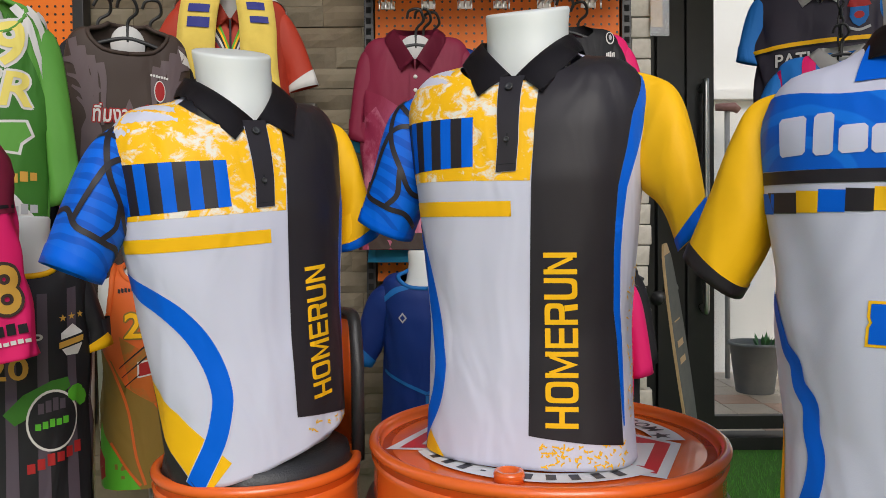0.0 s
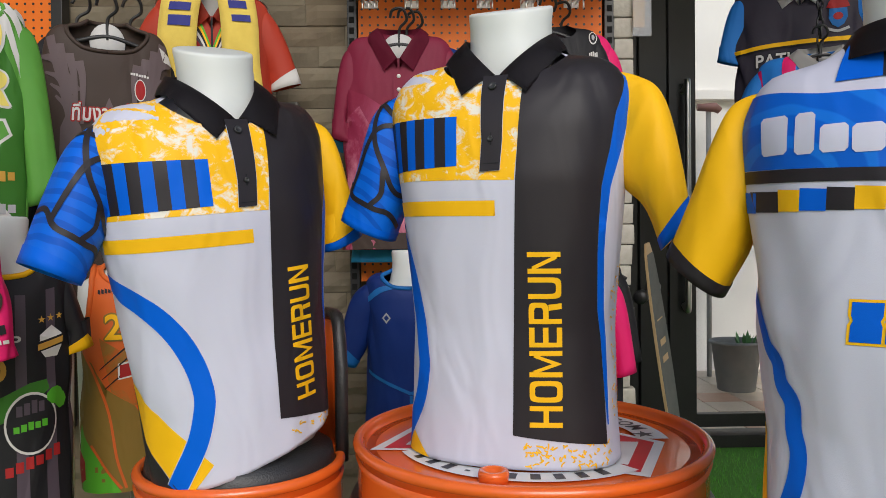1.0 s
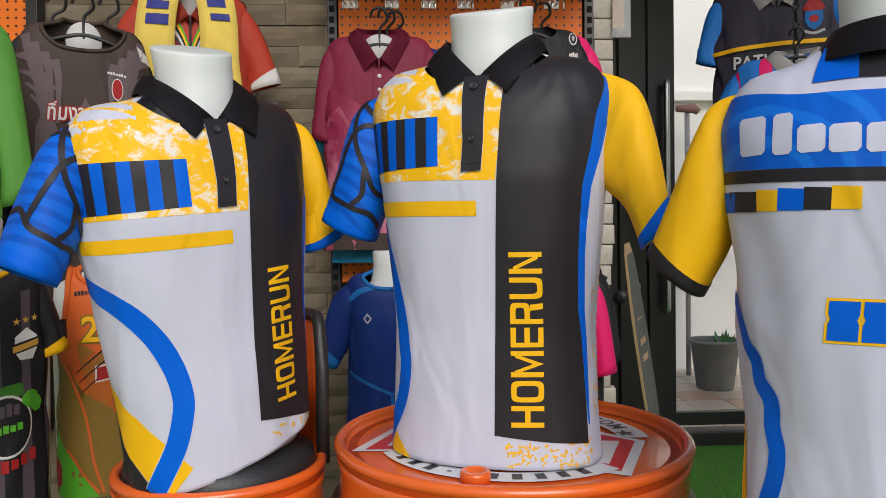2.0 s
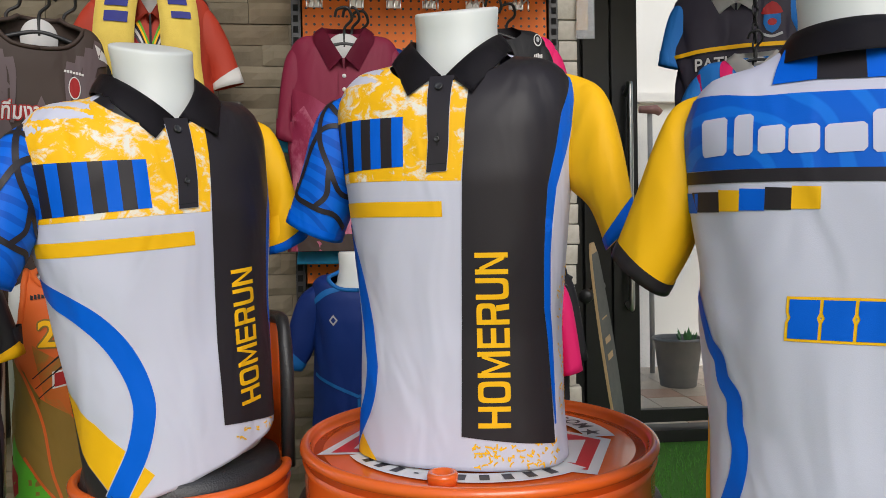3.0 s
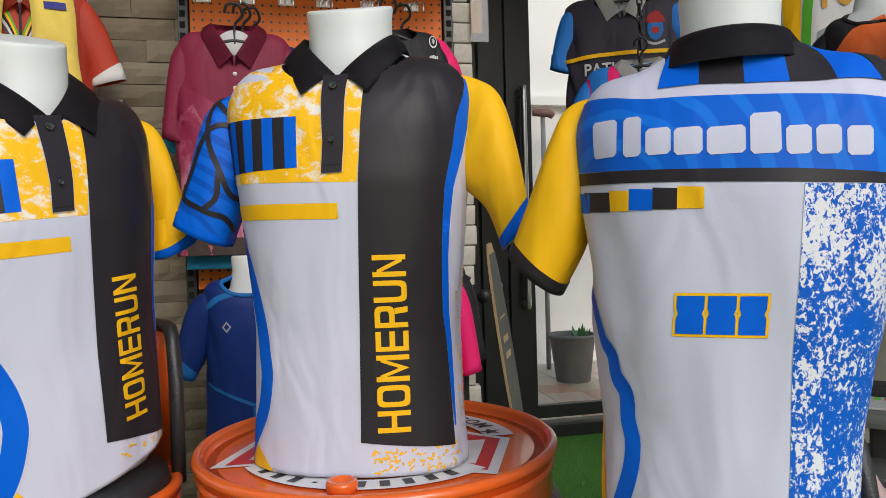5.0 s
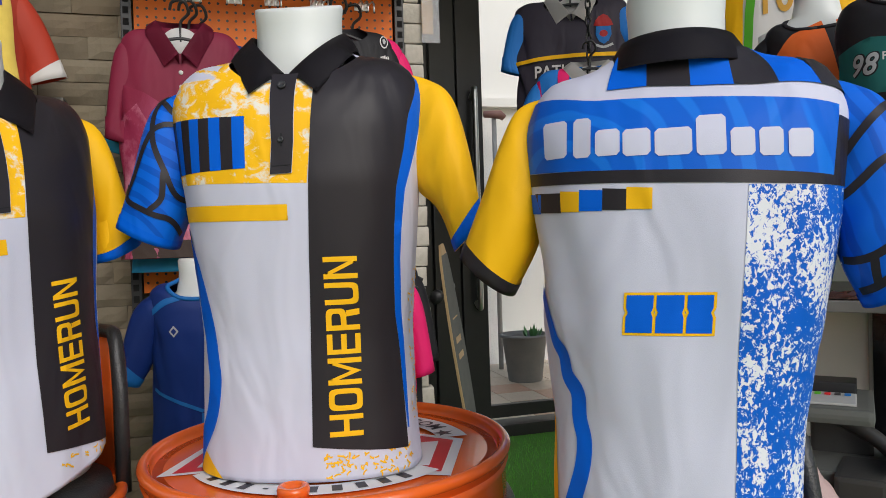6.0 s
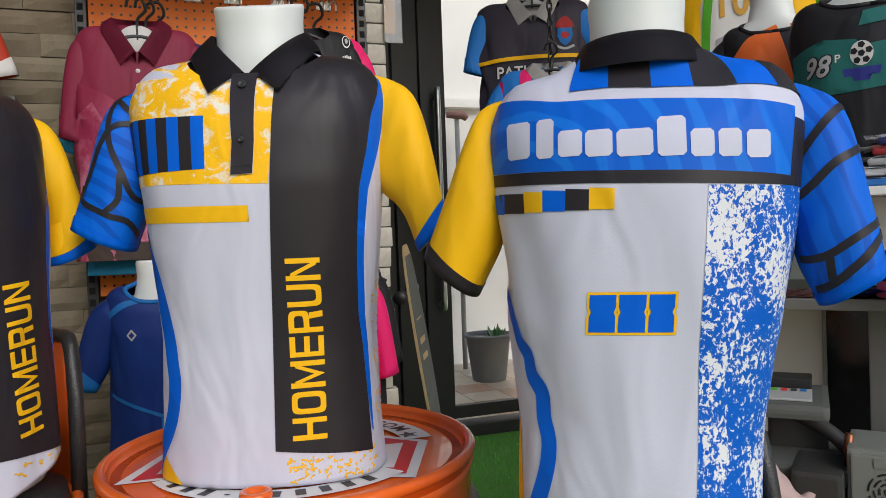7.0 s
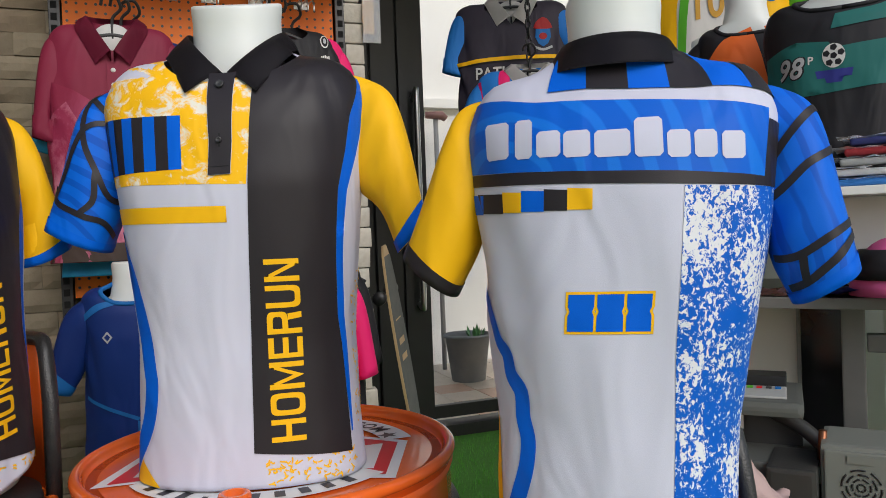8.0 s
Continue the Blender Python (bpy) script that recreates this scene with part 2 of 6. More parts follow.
def block_letters(text, length, high, spin=0.0, at=(0.0, 0.0), tv=0.235, th=0.165):
    """Wide squared lettering with rounded bowls, as a flat bmesh."""
    bm, x = bmesh.new(), 0.0

    def quad(*pts):
        bm.faces.new([bm.verts.new((x + w * p[0], p[1], 0)) for p in pts])

    def bar(x0, x1, y0, y1):
        quad((x0, y0), (x1, y0), (x1, y1), (x0, y1))

    def bow(x0, x1, y0, y1, a0, a1):
        """Part of a rounded ring between two angles."""
        cx, cy, rx, ry = (x0 + x1) / 2, (y0 + y1) / 2, (x1 - x0) / 2, (y1 - y0) / 2
        at_ = lambda a, kx, ky: (cx + kx * math.copysign(abs(math.cos(a)) ** 0.42, math.cos(a)), cy + ky * math.copysign(abs(math.sin(a)) ** 0.42, math.sin(a)))
        N = max(6, int(abs(a1 - a0) / 9))
        A = [radians(a0 + (a1 - a0) * i / N) for i in range(N + 1)]
        for a, b in zip(A, A[1:]):
            quad(at_(a, rx, ry), at_(b, rx, ry), at_(b, rx - tv, ry - th), at_(a, rx - tv, ry - th))

    for ch in text:
        w = {"M": 1.22, "E": 0.92}.get(ch, 1.0)
        if ch == "O":
            bow(0, 1, 0, 1, 0, 360)
        elif ch == "U":
            bow(0, 1, 0, 1, 180, 360)
            bar(0, tv, 0.5, 1), bar(1 - tv, 1, 0.5, 1)
        elif ch == "R":
            bar(0, tv, 0, 1)
            bow(-0.4, 1, 0.40, 1, -90, 90)
            bar(tv, 0.3, 1 - th, 1), bar(tv, 0.3, 0.40, 0.40 + th)
            quad((0.70, 0), (0.97, 0), (0.90, 0.40), (0.62, 0.40))
        elif ch == "E":
            bar(0, tv, 0, 1)
            for y in (0, 0.5 - th / 2, 1 - th):
                bar(tv, 1, y, y + th)
        elif ch == "H":
            bar(0, tv, 0, 1), bar(1 - tv, 1, 0, 1), bar(tv, 1 - tv, 0.5 - th / 2, 0.5 + th / 2)
        elif ch == "N":
            bar(0, tv, 0, 1), bar(1 - tv, 1, 0, 1)
            quad((tv, 0.74), (1 - tv, 0), (1 - tv, 0.27), (tv, 1))
        elif ch == "M":
            k = tv / 1.22
            bar(0, k, 0, 1), bar(1 - k, 1, 0, 1)
            quad((k, 0.70), (0.5, 0.0), (0.5, 0.32), (k, 1)), quad((0.5, 0.0), (1 - k, 0.70), (1 - k, 1), (0.5, 0.32))
        x += w + 0.17
    f, c, s = length / (x - 0.17), math.cos(radians(spin)), math.sin(radians(spin))
    for v in bm.verts:
        u, q = v.co.x * f, v.co.y * high
        v.co = (at[0] + c * u - s * q, at[1] + s * u + c * q, 0)
    bmesh.ops.remove_doubles(bm, verts=bm.verts[:], dist=1e-5)
    return bm


def sleeve(name, outer, inner, depths, material, parent, label="", seg=48, folds=0.03, seed=1, n=30):
    """A short open sleeve between its outer and inner line in the plane of x and z, its cuff turned in. depths: half depth along it."""
    A, B = [Vector((x, 0, z)) for x, z in outer], [Vector((x, 0, z)) for x, z in inner]
    A, B = smooth_curve(A, 8), smooth_curve(B, 8)

    def along(line, q):
        k = q * (len(line) - 1)
        i = min(int(k), len(line) - 2)
        return line[i].lerp(line[i + 1], k - i)

    rings = []
    for i in range(n + 1):
        q = i / n
        a_, b_ = along(A, q), along(B, q)
        c, u = (a_ + b_) / 2, (a_ - b_) / 2
        h = float(np.interp(q, np.linspace(0, 1, len(depths)), depths))
        ring = []
        for j in range(seg):
            a = 2 * math.pi * j / seg
            ca, sa = math.cos(a), math.sin(a)
            f = 1 + folds * (0.55 * math.sin(3 * a + seed + 1.5 * q) * q + 0.35 * math.sin(6 * a - 3 * q + 2 * seed) * q ** 1.5
                             + 0.7 * math.sin(26 * (q - 0.16 * ca) + 3 * seed) * math.exp(-((ca + 0.75) / 0.45) ** 2) * (1 - q))
            x = math.copysign(abs(ca) ** 0.85, ca)
            ring.append(c + u * x * (1 + (f - 1) * 0.25) + Vector((0, 1, 0)) * h * f * sa)
        rings.append(ring)
    last = rings[-1]
    c = sum(last, Vector()) / seg
    d = (along(A, 1) + along(B, 1) - along(A, 0.9) - along(B, 0.9)).normalized()
    rings.append([c + (q - c) * 0.955 for q in last])
    rings.append([c + (q - c) * 0.9 - d * 0.06 for q in last])
    return part(name, ringloft(rings), material, parent, label), rings


def sleeve_bands(name, rings, lines, width, material, parent, off=0.0012):
    """Printed bands on a sleeve, along lines of (angle in degrees, share of its length)."""
    body = rings[:-2]
    n, seg = len(body) - 1, len(body[0])

    def on(a, q):
        k, r = (a % 360) / 360 * seg, min(max(q, 0.0), 1.0) * n
        i, j = min(int(r), n - 1), int(k) % seg
        e, g = r - i, k - int(k)
        return (body[i][j] * (1 - g) + body[i][(j + 1) % seg] * g) * (1 - e) + (body[i + 1][j] * (1 - g) + body[i + 1][(j + 1) % seg] * g) * e

    for line in lines:
        pts = smooth_curve([(a, q, 0) for a, q in line], 10)
        P = [on(p.x, p.y) for p in pts]
        rows = []
        for i, p in enumerate(pts):
            normal = (on(p.x + 3, p.y) - on(p.x - 3, p.y)).cross(on(p.x, p.y + 0.03) - on(p.x, p.y - 0.03)).normalized()
            middle = sum(body[min(n, int(min(max(p.y, 0), 1) * n))], Vector()) / seg
            if normal.dot(P[i] - middle) < 0:
                normal = -normal
            d = (P[min(i + 1, len(P) - 1)] - P[max(i - 1, 0)]).normalized()
            w = normal.cross(d) * width / 2
            rows.append([P[i] + w * t + normal * off for t in (-1, 0, 1)])
        bm = ringloft(rows, closed=False)
        bmesh.ops.recalc_face_normals(bm, faces=bm.faces[:])
        part(name, bm, material, parent)


def cuff_band(name, rings, material, parent, share=0.14, off=0.0022):
    """A printed band round the end of a sleeve."""
    body = rings[:-2]
    n = len(body)
    k = max(2, int(n * share) + 1)
    out = []
    for r in body[n - k:]:
        c = sum(r, Vector()) / len(r)
        out.append([q + (q - c).normalized() * off for q in r])
    c = sum(out[-1], Vector()) / len(out[-1])
    out.append([c + (q - c) * 0.94 for q in out[-1]])
    return part(name, ringloft(out), material, parent)


# ---- the place ----
def structure(name, bm, material, label, category, smooth=False):
    return tagged(part(name, bm, material, smooth=smooth), label, category, kind="structure")


TILE = mat("pale_floor_tile", (0.66, 0.50, 0.38), 0.35, 0, (0.56, 0.42, 0.31), 3, 0.3, 0.1, 60)
MARBLE = mat("black_marble", (0.012, 0.012, 0.014), 0.15, 0, (0.05, 0.05, 0.05), 9, 0.2, sharp=(0.62, 0.75))
GREYMETAL = mat("grey_steel", (0.20, 0.195, 0.18), 0.45, 0.3, (0.14, 0.135, 0.125), 10, 0.3, 0.1, 60)
BEIGE = mat("offwhite_panel", (0.78, 0.75, 0.69), 0.6, 0, (0.72, 0.69, 0.63), 4, 0.3)
PIPE = mat("grey_pipe", (0.30, 0.29, 0.28), 0.5, 0, (0.22, 0.21, 0.2), 12, 0.3)

structure("floor", box(-2.2, 4.6, -3.0, 4.3, -0.1, 0.0), TURF, "green artificial turf covering the shop floor", "turf")
wall_back = structure("wall_back", box(-2.0, 0.665, 2.462, 2.62, 0.0, 3.2), STONE, "beige split stone cladding wall in long courses", "wall")
# this side wall stays out of view, added to block sky from the left
structure("wall_left_unseen", box(-2.0, -1.85, -2.6, 2.46, 0.0, 3.2), PLASTER, "unseen plain side wall, added to block sky from the left", "wall")
# ceiling is never in view, added so that daylight enters behind the camera
structure("ceiling", box(-2.2, 4.6, 1.0, 4.28, 3.2, 3.3), PLASTER, "unseen plain white ceiling, added to shut out sky above", "ceiling")
structure("wall_right", box(2.75, 2.85, 0.5, 4.2, 0.0, 3.2), PLASTER, "plain white side wall", "wall")
structure("wall_yard", box(0.4, 9.0, 6.6, 6.75, -0.05, 4.2), PLASTER, "white plastered yard wall", "wall")
structure("wall_yard_ledge", box(0.4, 9.0, 6.5, 6.6, 2.38, 2.46), PLASTER, "narrow ledge along the yard wall", "ledge")
yard = structure("ground", box(-6.0, 12.0, 4.3, 20.0, -0.12, -0.03), TILE, "pale tiled yard floor", "ground")
structure("ground_street", box(-60.0, 60.0, -60.0, 60.0, -0.3, -0.13), mat("concrete", (0.32, 0.31, 0.29), 0.9, 0, (0.26, 0.25, 0.24), 3, 0.3, 0.3, 50), "plain concrete forecourt", "ground")
structure("wall_inner", box(0.50, 0.66, 2.63, 4.2, 0.0, 3.2), DARK, "dark painted return wall", "wall")

# black sliding door and its glazing
door = thing("door_1", pose(1.10, 4.2, 0), "black aluminium sliding door with a steel pull bar", "door", kind="structure")
part("frame", box(-0.45, 0.10, 0.0, 0.10, 0.0, 2.95, 0.006), DARK, door, smooth=False)
part("stile", box(0.104, 0.26, -0.03, 0.05, 0.0, 2.95, 0.006), DARK, door, smooth=False)
part("stile", box(0.264, 0.415, -0.05, 0.03, 0.0, 2.95, 0.006), DARK, door, smooth=False)
part("bottom_rail", box(0.42, 3.3, -0.02, 0.03, 0.10, 0.175, 0.004), DARK, door, smooth=False)
part("threshold", box(0.26, 3.3, -0.09, 0.06, 0.0, 0.07, 0.004), DARK, door, smooth=False)
part("handle", tube(smooth_curve([(0.345, -0.05, 2.0), (0.345, -0.10, 2.02), (0.345, -0.12, 1.98), (0.345, -0.12, 1.2), (0.345, -0.12, 0.82), (0.345, -0.10, 0.78), (0.345, -0.05, 0.8)], 6), 0.017, 12), CHROME, door, "polished steel pull bar")
GLASS = bpy.data.materials.new("clear_glass")
GLASS.use_nodes = True
_g = GLASS.node_tree.nodes["Principled BSDF"]
_g.inputs["Transmission Weight"].default_value, _g.inputs["Roughness"].default_value, _g.inputs["IOR"].default_value = 1.0, 0.0, 1.02
_g.inputs["Base Color"].default_value = (0.97, 0.98, 0.97, 1)
glass = part("pane", box(0.42, 3.3, 0.0, 0.006, 0.18, 2.95), GLASS, door, smooth=False)
glass.visible_shadow = False

# pegboard between slotted uprights
peg = thing("pegboard", pose(0, 0, 0), "orange perforated metal board between black slotted uprights", "board", kind="structure")
part("panel", box(-0.212, 0.573, 2.40, 2.412, 1.06, 2.7, 0.002), PEG, peg, smooth=False)
# punched holes are flat discs before the panel, their dark depth painted black
bm = bmesh.new()
for i in range(31):
    for k in range(62):
        x, z = -0.2 + 0.0255 * i, 1.09 + 0.0255 * k
        bm.faces.new([bm.verts.new((x + 0.0042 * math.cos(a), 2.3985, z + 0.0042 * math.sin(a))) for a in [-math.pi / 4 * j for j in range(8)]])
tagged(part("holes", bm, DARK, peg), "dark punched holes", kind="stuff")
for x in (-0.246, 0.577):
    up = part("upright", box(x, x + 0.03, 2.385, 2.43, 0.9, 2.8, 0.002), DARK, peg, smooth=False)
# slots aren't cut: near-black plates on the upright's face carry their shade as colour
for x in (-0.236, 0.589):
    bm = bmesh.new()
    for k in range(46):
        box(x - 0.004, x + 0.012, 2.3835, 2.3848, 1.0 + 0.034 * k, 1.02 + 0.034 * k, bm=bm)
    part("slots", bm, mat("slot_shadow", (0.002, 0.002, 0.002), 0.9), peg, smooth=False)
peg2 = thing("pegboard", pose(-0.985, 0.12, 0), "orange perforated metal board half hidden by jerseys", "board", kind="structure")
part("panel", box(-0.6, -0.195, 2.28, 2.292, 0.75, 2.7, 0.002), PEG, peg2, smooth=False)
# again flat discs, the shade inside each hole given by black colour
bm = bmesh.new()
for i in range(16):
    for k in range(74):
        x, z = -0.585 + 0.0255 * i, 0.78 + 0.0255 * k
        bm.faces.new([bm.verts.new((x + 0.0042 * math.cos(a), 2.2785, z + 0.0042 * math.sin(a))) for a in [-math.pi / 4 * j for j in range(8)]])
tagged(part("holes", bm, DARK, peg2), "dark punched holes", kind="stuff")
part("upright", box(-0.19, -0.155, 2.26, 2.31, 0.6, 2.8, 0.002), DARK, peg2, smooth=False)

# yard
pail = thing("pail", pose(2.41, 5.75, -0.03), "grey plastic planting pail with a rolled lip on the tiles", "pail")
PAILM = mat("grey_plastic", (0.11, 0.115, 0.11), 0.6, 0, (0.19, 0.18, 0.16), 9, 0.4, 0.2, 50)
part("bucket", lathe([(0.0, 0.0), (0.13, 0.0), (0.14, 0.01), (0.185, 0.37), (0.2, 0.372), (0.203, 0.385), (0.198, 0.395), (0.186, 0.395), (0.178, 0.36), (0.17, 0.33), (0.0, 0.33)], 48), PAILM, pail)
bm = bmesh.new()
for i in range(9):
    a, r = 2.4 * i, 0.02 + 0.006 * i
    c = Vector((0.07 + r * math.cos(a), r * math.sin(a), 0.33))
    tip = c + Vector((0.05 * math.cos(a), 0.05 * math.sin(a), 0.10 + 0.012 * (i % 4)))
    side = Vector((-math.sin(a), math.cos(a), 0)) * 0.016
    midp = c.lerp(tip, 0.6)
    bm.faces.new([bm.verts.new(p) for p in (c, midp - side, tip, midp + side)])
part("seedling", bm, mat("leaf", (0.05, 0.16, 0.04), 0.6), pail, "small green seedling")
pipe = thing("water_pipe", pose(2.41, 6.3, 0), "grey upright water pipe with a tap head", "pipe")
part("riser", tube([(0, 0, -0.03), (0, 0, 1.2), (0, 0, 2.25)], 0.022, 12), PIPE, pipe)
part("head", tube([(-0.1, -0.02, 2.27), (0.05, -0.02, 2.27), (0.09, -0.02, 2.24)], [0.03, 0.04, 0.03], 12), mat("rusty_tap", (0.25, 0.12, 0.10), 0.6), pipe, "rusty tap head")

# drums
RED = mat("red_vinyl_print", (0.62, 0.015, 0.02), 0.35, 0, (0.55, 0.012, 0.018), 6, 0.3)
STICKER = mat("white_vinyl_print", (0.78, 0.78, 0.77), 0.35, 0, (0.70, 0.70, 0.69), 6, 0.3)
INK = mat("dark_ink", (0.03, 0.03, 0.035), 0.4)


def shell_parts(d, r, h):
    part("shell", lathe([(r * 0.9, 0), (r * 0.975, 0.0), (r * 0.975, h * 0.3), (r, h * 0.315), (r, h * 0.335), (r * 0.975, h * 0.35), (r * 0.975, h * 0.66), (r, h * 0.675), (r, h * 0.695), (r * 0.975, h * 0.71), (r * 0.97, h - 0.04), (r * 0.985, h - 0.028)], 96), ORANGE, d)
    prof = [(r - 0.009 + 0.009 * math.cos(radians(a)), h - 0.009 + 0.009 * math.sin(radians(a))) for a in range(-100, 200, 20)]
    part("rim", lathe([(r * 0.975, h - 0.035)] + prof + [(r - 0.02, h - 0.016), (r - 0.024, h - 0.0195)], 96), ORANGE, d)


def flat(bm, z, step=None):
    for v in bm.verts:
        v.co.z = z
    return bm


drum = thing("oil_drum", pose(0.167, 1.233, 0), "glossy orange steel oil drum with a red and white lid print", "drum")
shell_parts(drum, 0.2925, 0.88)
lid = part("lid", lathe([(0.276, 0.862), (0.268, 0.8605), (0.255, 0.862), (0.02, 0.8625), (0.0, 0.8625)], 96), ORANGE, drum)
part("emblem", flat(poly([(-0.262, -0.046), (-0.195, 0.095), (0.10, 0.09), (0.218, -0.030), (0.142, -0.203), (0.06, -0.16), (-0.17, -0.055)]), 0.8640), STICKER, lid, "red and white emblem print")
part("emblem", flat(poly([(-0.240, -0.040), (-0.188, 0.078), (0.095, 0.076), (0.200, -0.032), (0.134, -0.182), (0.06, -0.145), (-0.16, -0.045)]), 0.8646), RED, lid)
part("emblem", flat(poly([(-0.205, -0.025), (-0.185, 0.04), (-0.12, 0.04), (-0.12, -0.03)]), 0.8652), STICKER, lid)
part("emblem", flat(poly([(0.055, -0.10), (0.075, -0.02), (0.175, -0.03), (0.125, -0.15), (0.10, -0.135), (0.135, -0.055), (0.105, -0.05), (0.085, -0.115)]), 0.8652), STICKER, lid)
bm = bmesh.new()
for q in band([(0.199 * math.cos(radians(a)), 0.200 * math.sin(radians(a)), 0) for a in range(196, 312, 8)], 0.040, 2):
    poly(q, bm)
part("arc_label", flat(bm, 0.8655), STICKER, lid)
for i in range(10):
    a = radians(207 + 9.6 * i)
    bm = bmesh.new()
    for r0, r1 in ((0.188, 0.211),):
        u, v = Vector((math.cos(a), math.sin(a), 0)), Vector((-math.sin(a), math.cos(a), 0))
        w = 0.004 if i == 3 else 0.0072
        h0, h1 = (0.197, 0.202) if i == 3 else (r0, r1)
        poly([(u * h0 - v * w)[:2], (u * h1 - v * w)[:2], (u * h1 + v * w)[:2], (u * h0 + v * w)[:2]], bm)
    part("label_bar", flat(bm, 0.8661), INK, lid)
bm = bmesh.new()
for q in band([(0.205 * math.cos(radians(a)), 0.205 * math.sin(radians(a)), 0) for a in range(-4, 50, 6)], 0.05, 2):
    poly(q, bm)
part("arc_label", flat(bm, 0.8655), STICKER, lid)
for ch, a in (("C", 34), ("O", 25), ("M", 16)):
    u = Vector((math.cos(radians(a)), math.sin(radians(a)))) * 0.188
    part("lettering", flat(letters(ch, 0.026, 0.030, 0.02, a - 90, (u[0] - 0.013 * math.sin(radians(a)), u[1] + 0.013 * math.cos(radians(a)))), 0.8661), INK, lid)
bm = poly([((0.02 if i % 2 == 0 else 0.008) * math.cos(radians(36 * i + 20)) + 0.196, (0.02 if i % 2 == 0 else 0.008) * math.sin(radians(36 * i + 20)) + 0.012) for i in range(10)])
part("star", flat(bm, 0.8661), INK, lid)
bung = part("bung", lathe([(0.021, 0.860), (0.022, 0.871), (0.020, 0.876), (0.015, 0.876), (0.013, 0.868), (0.0, 0.868)], 32), ORANGE, drum)
bung.location = (-0.078, -0.205, 0.003)
# black ring running round the shell below the rim
part("black_ring", lathe([(0.283, 0.762), (0.294, 0.768), (0.298, 0.776), (0.294, 0.784), (0.283, 0.79)], 96), VINYL, drum, "black ring round the drum below its rim")


def drum_chair(m, r, h, a0, a1, top, label):
    """A seat made of a small drum, its backrest an arc between two angles."""
    d = thing("drum_chair", m, label, "chair", "drum chairs")
    shell_parts(d, r, h)
    part("cushion", lathe([(0, h - 0.03), (r - 0.022, h - 0.03), (r - 0.018, h - 0.01), (r - 0.022, h + 0.014), (r - 0.05, h + 0.024), (0, h + 0.026)], 64), VINYL, d, "black vinyl seat pad")
    rr, n = r - 0.012, 30
    rings = []
    outline = []
    for i in range(n + 1):
        a = a0 + (a1 - a0) * i / n
        e = min(i, n - i) / n
        zt = top - 0.09 * max(0.0, 1 - e / 0.12) ** 2
        c, s = math.cos(radians(a)), math.sin(radians(a))
        rings.append([(q * c, q * s, z) for q, z in ((rr, h - 0.02), (rr, zt), (rr + 0.014, zt), (rr + 0.014, h - 0.02))])
        outline.append((c * (rr + 0.007), s * (rr + 0.007), zt))
    part("backrest", ringloft(rings, True, True, True), ORANGE, d)
    edge = [(outline[0][0], outline[0][1], h - 0.02)] + outline + [(outline[-1][0], outline[-1][1], h - 0.02)]
    part("edging", tube(edge, 0.0115, 10), VINYL, d, "black rubber edging")
    return d


drum_chair(pose(-0.317, 1.261, 0), 0.174, 0.835, 12, 130, 1.065, "orange drum chair with black vinyl seat and edging")
drum_chair(pose(0.522, 0.790, 0), 0.168, 0.775, -13, 112, 0.955, "orange drum chair under the back-turned shirt")


# ---- the three matching polo shirts ----
def splatter(name, c1, c2, scale, lo, hi, stretch=(1, 1, 1), clump=0.0):
    m = cloth(name, c1, c2, scale, 0.5, sharp=(lo, hi))
    nt = m.node_tree
    for n in nt.nodes:
        if n.type == "TEX_NOISE" and n.inputs["Scale"].default_value == scale:
            n.inputs["Detail"].default_value, n.inputs["Roughness"].default_value, n.inputs["Distortion"].default_value = 8, 0.68, 0.5
            mp = nt.nodes.new("ShaderNodeMapping")
            mp.inputs["Scale"].default_value = stretch
            nt.links.new(n.inputs["Vector"].links[0].from_socket, mp.inputs["Vector"])
            nt.links.new(mp.outputs[0], n.inputs["Vector"])
            if clump:
                big = nt.nodes.new("ShaderNodeTexNoise")
                big.inputs["Scale"].default_value, big.inputs["Detail"].default_value = 15.0, 2.0
                nt.links.new(mp.outputs[0], big.inputs["Vector"])
                ad = nt.nodes.new("ShaderNodeMath")
                ad.operation, ad.inputs[1].default_value = "MULTIPLY_ADD", clump
                nt.links.new(big.outputs[0], ad.inputs[0])
                nt.links.new(n.outputs[0], ad.inputs[2])
                mr = next(q for q in nt.nodes if q.type == "MAP_RANGE")
                nt.links.new(ad.outputs[0], mr.inputs[0])
                mr.inputs[1].default_value, mr.inputs[2].default_value = lo + clump * 0.5, hi + clump * 0.5
            break
    return m


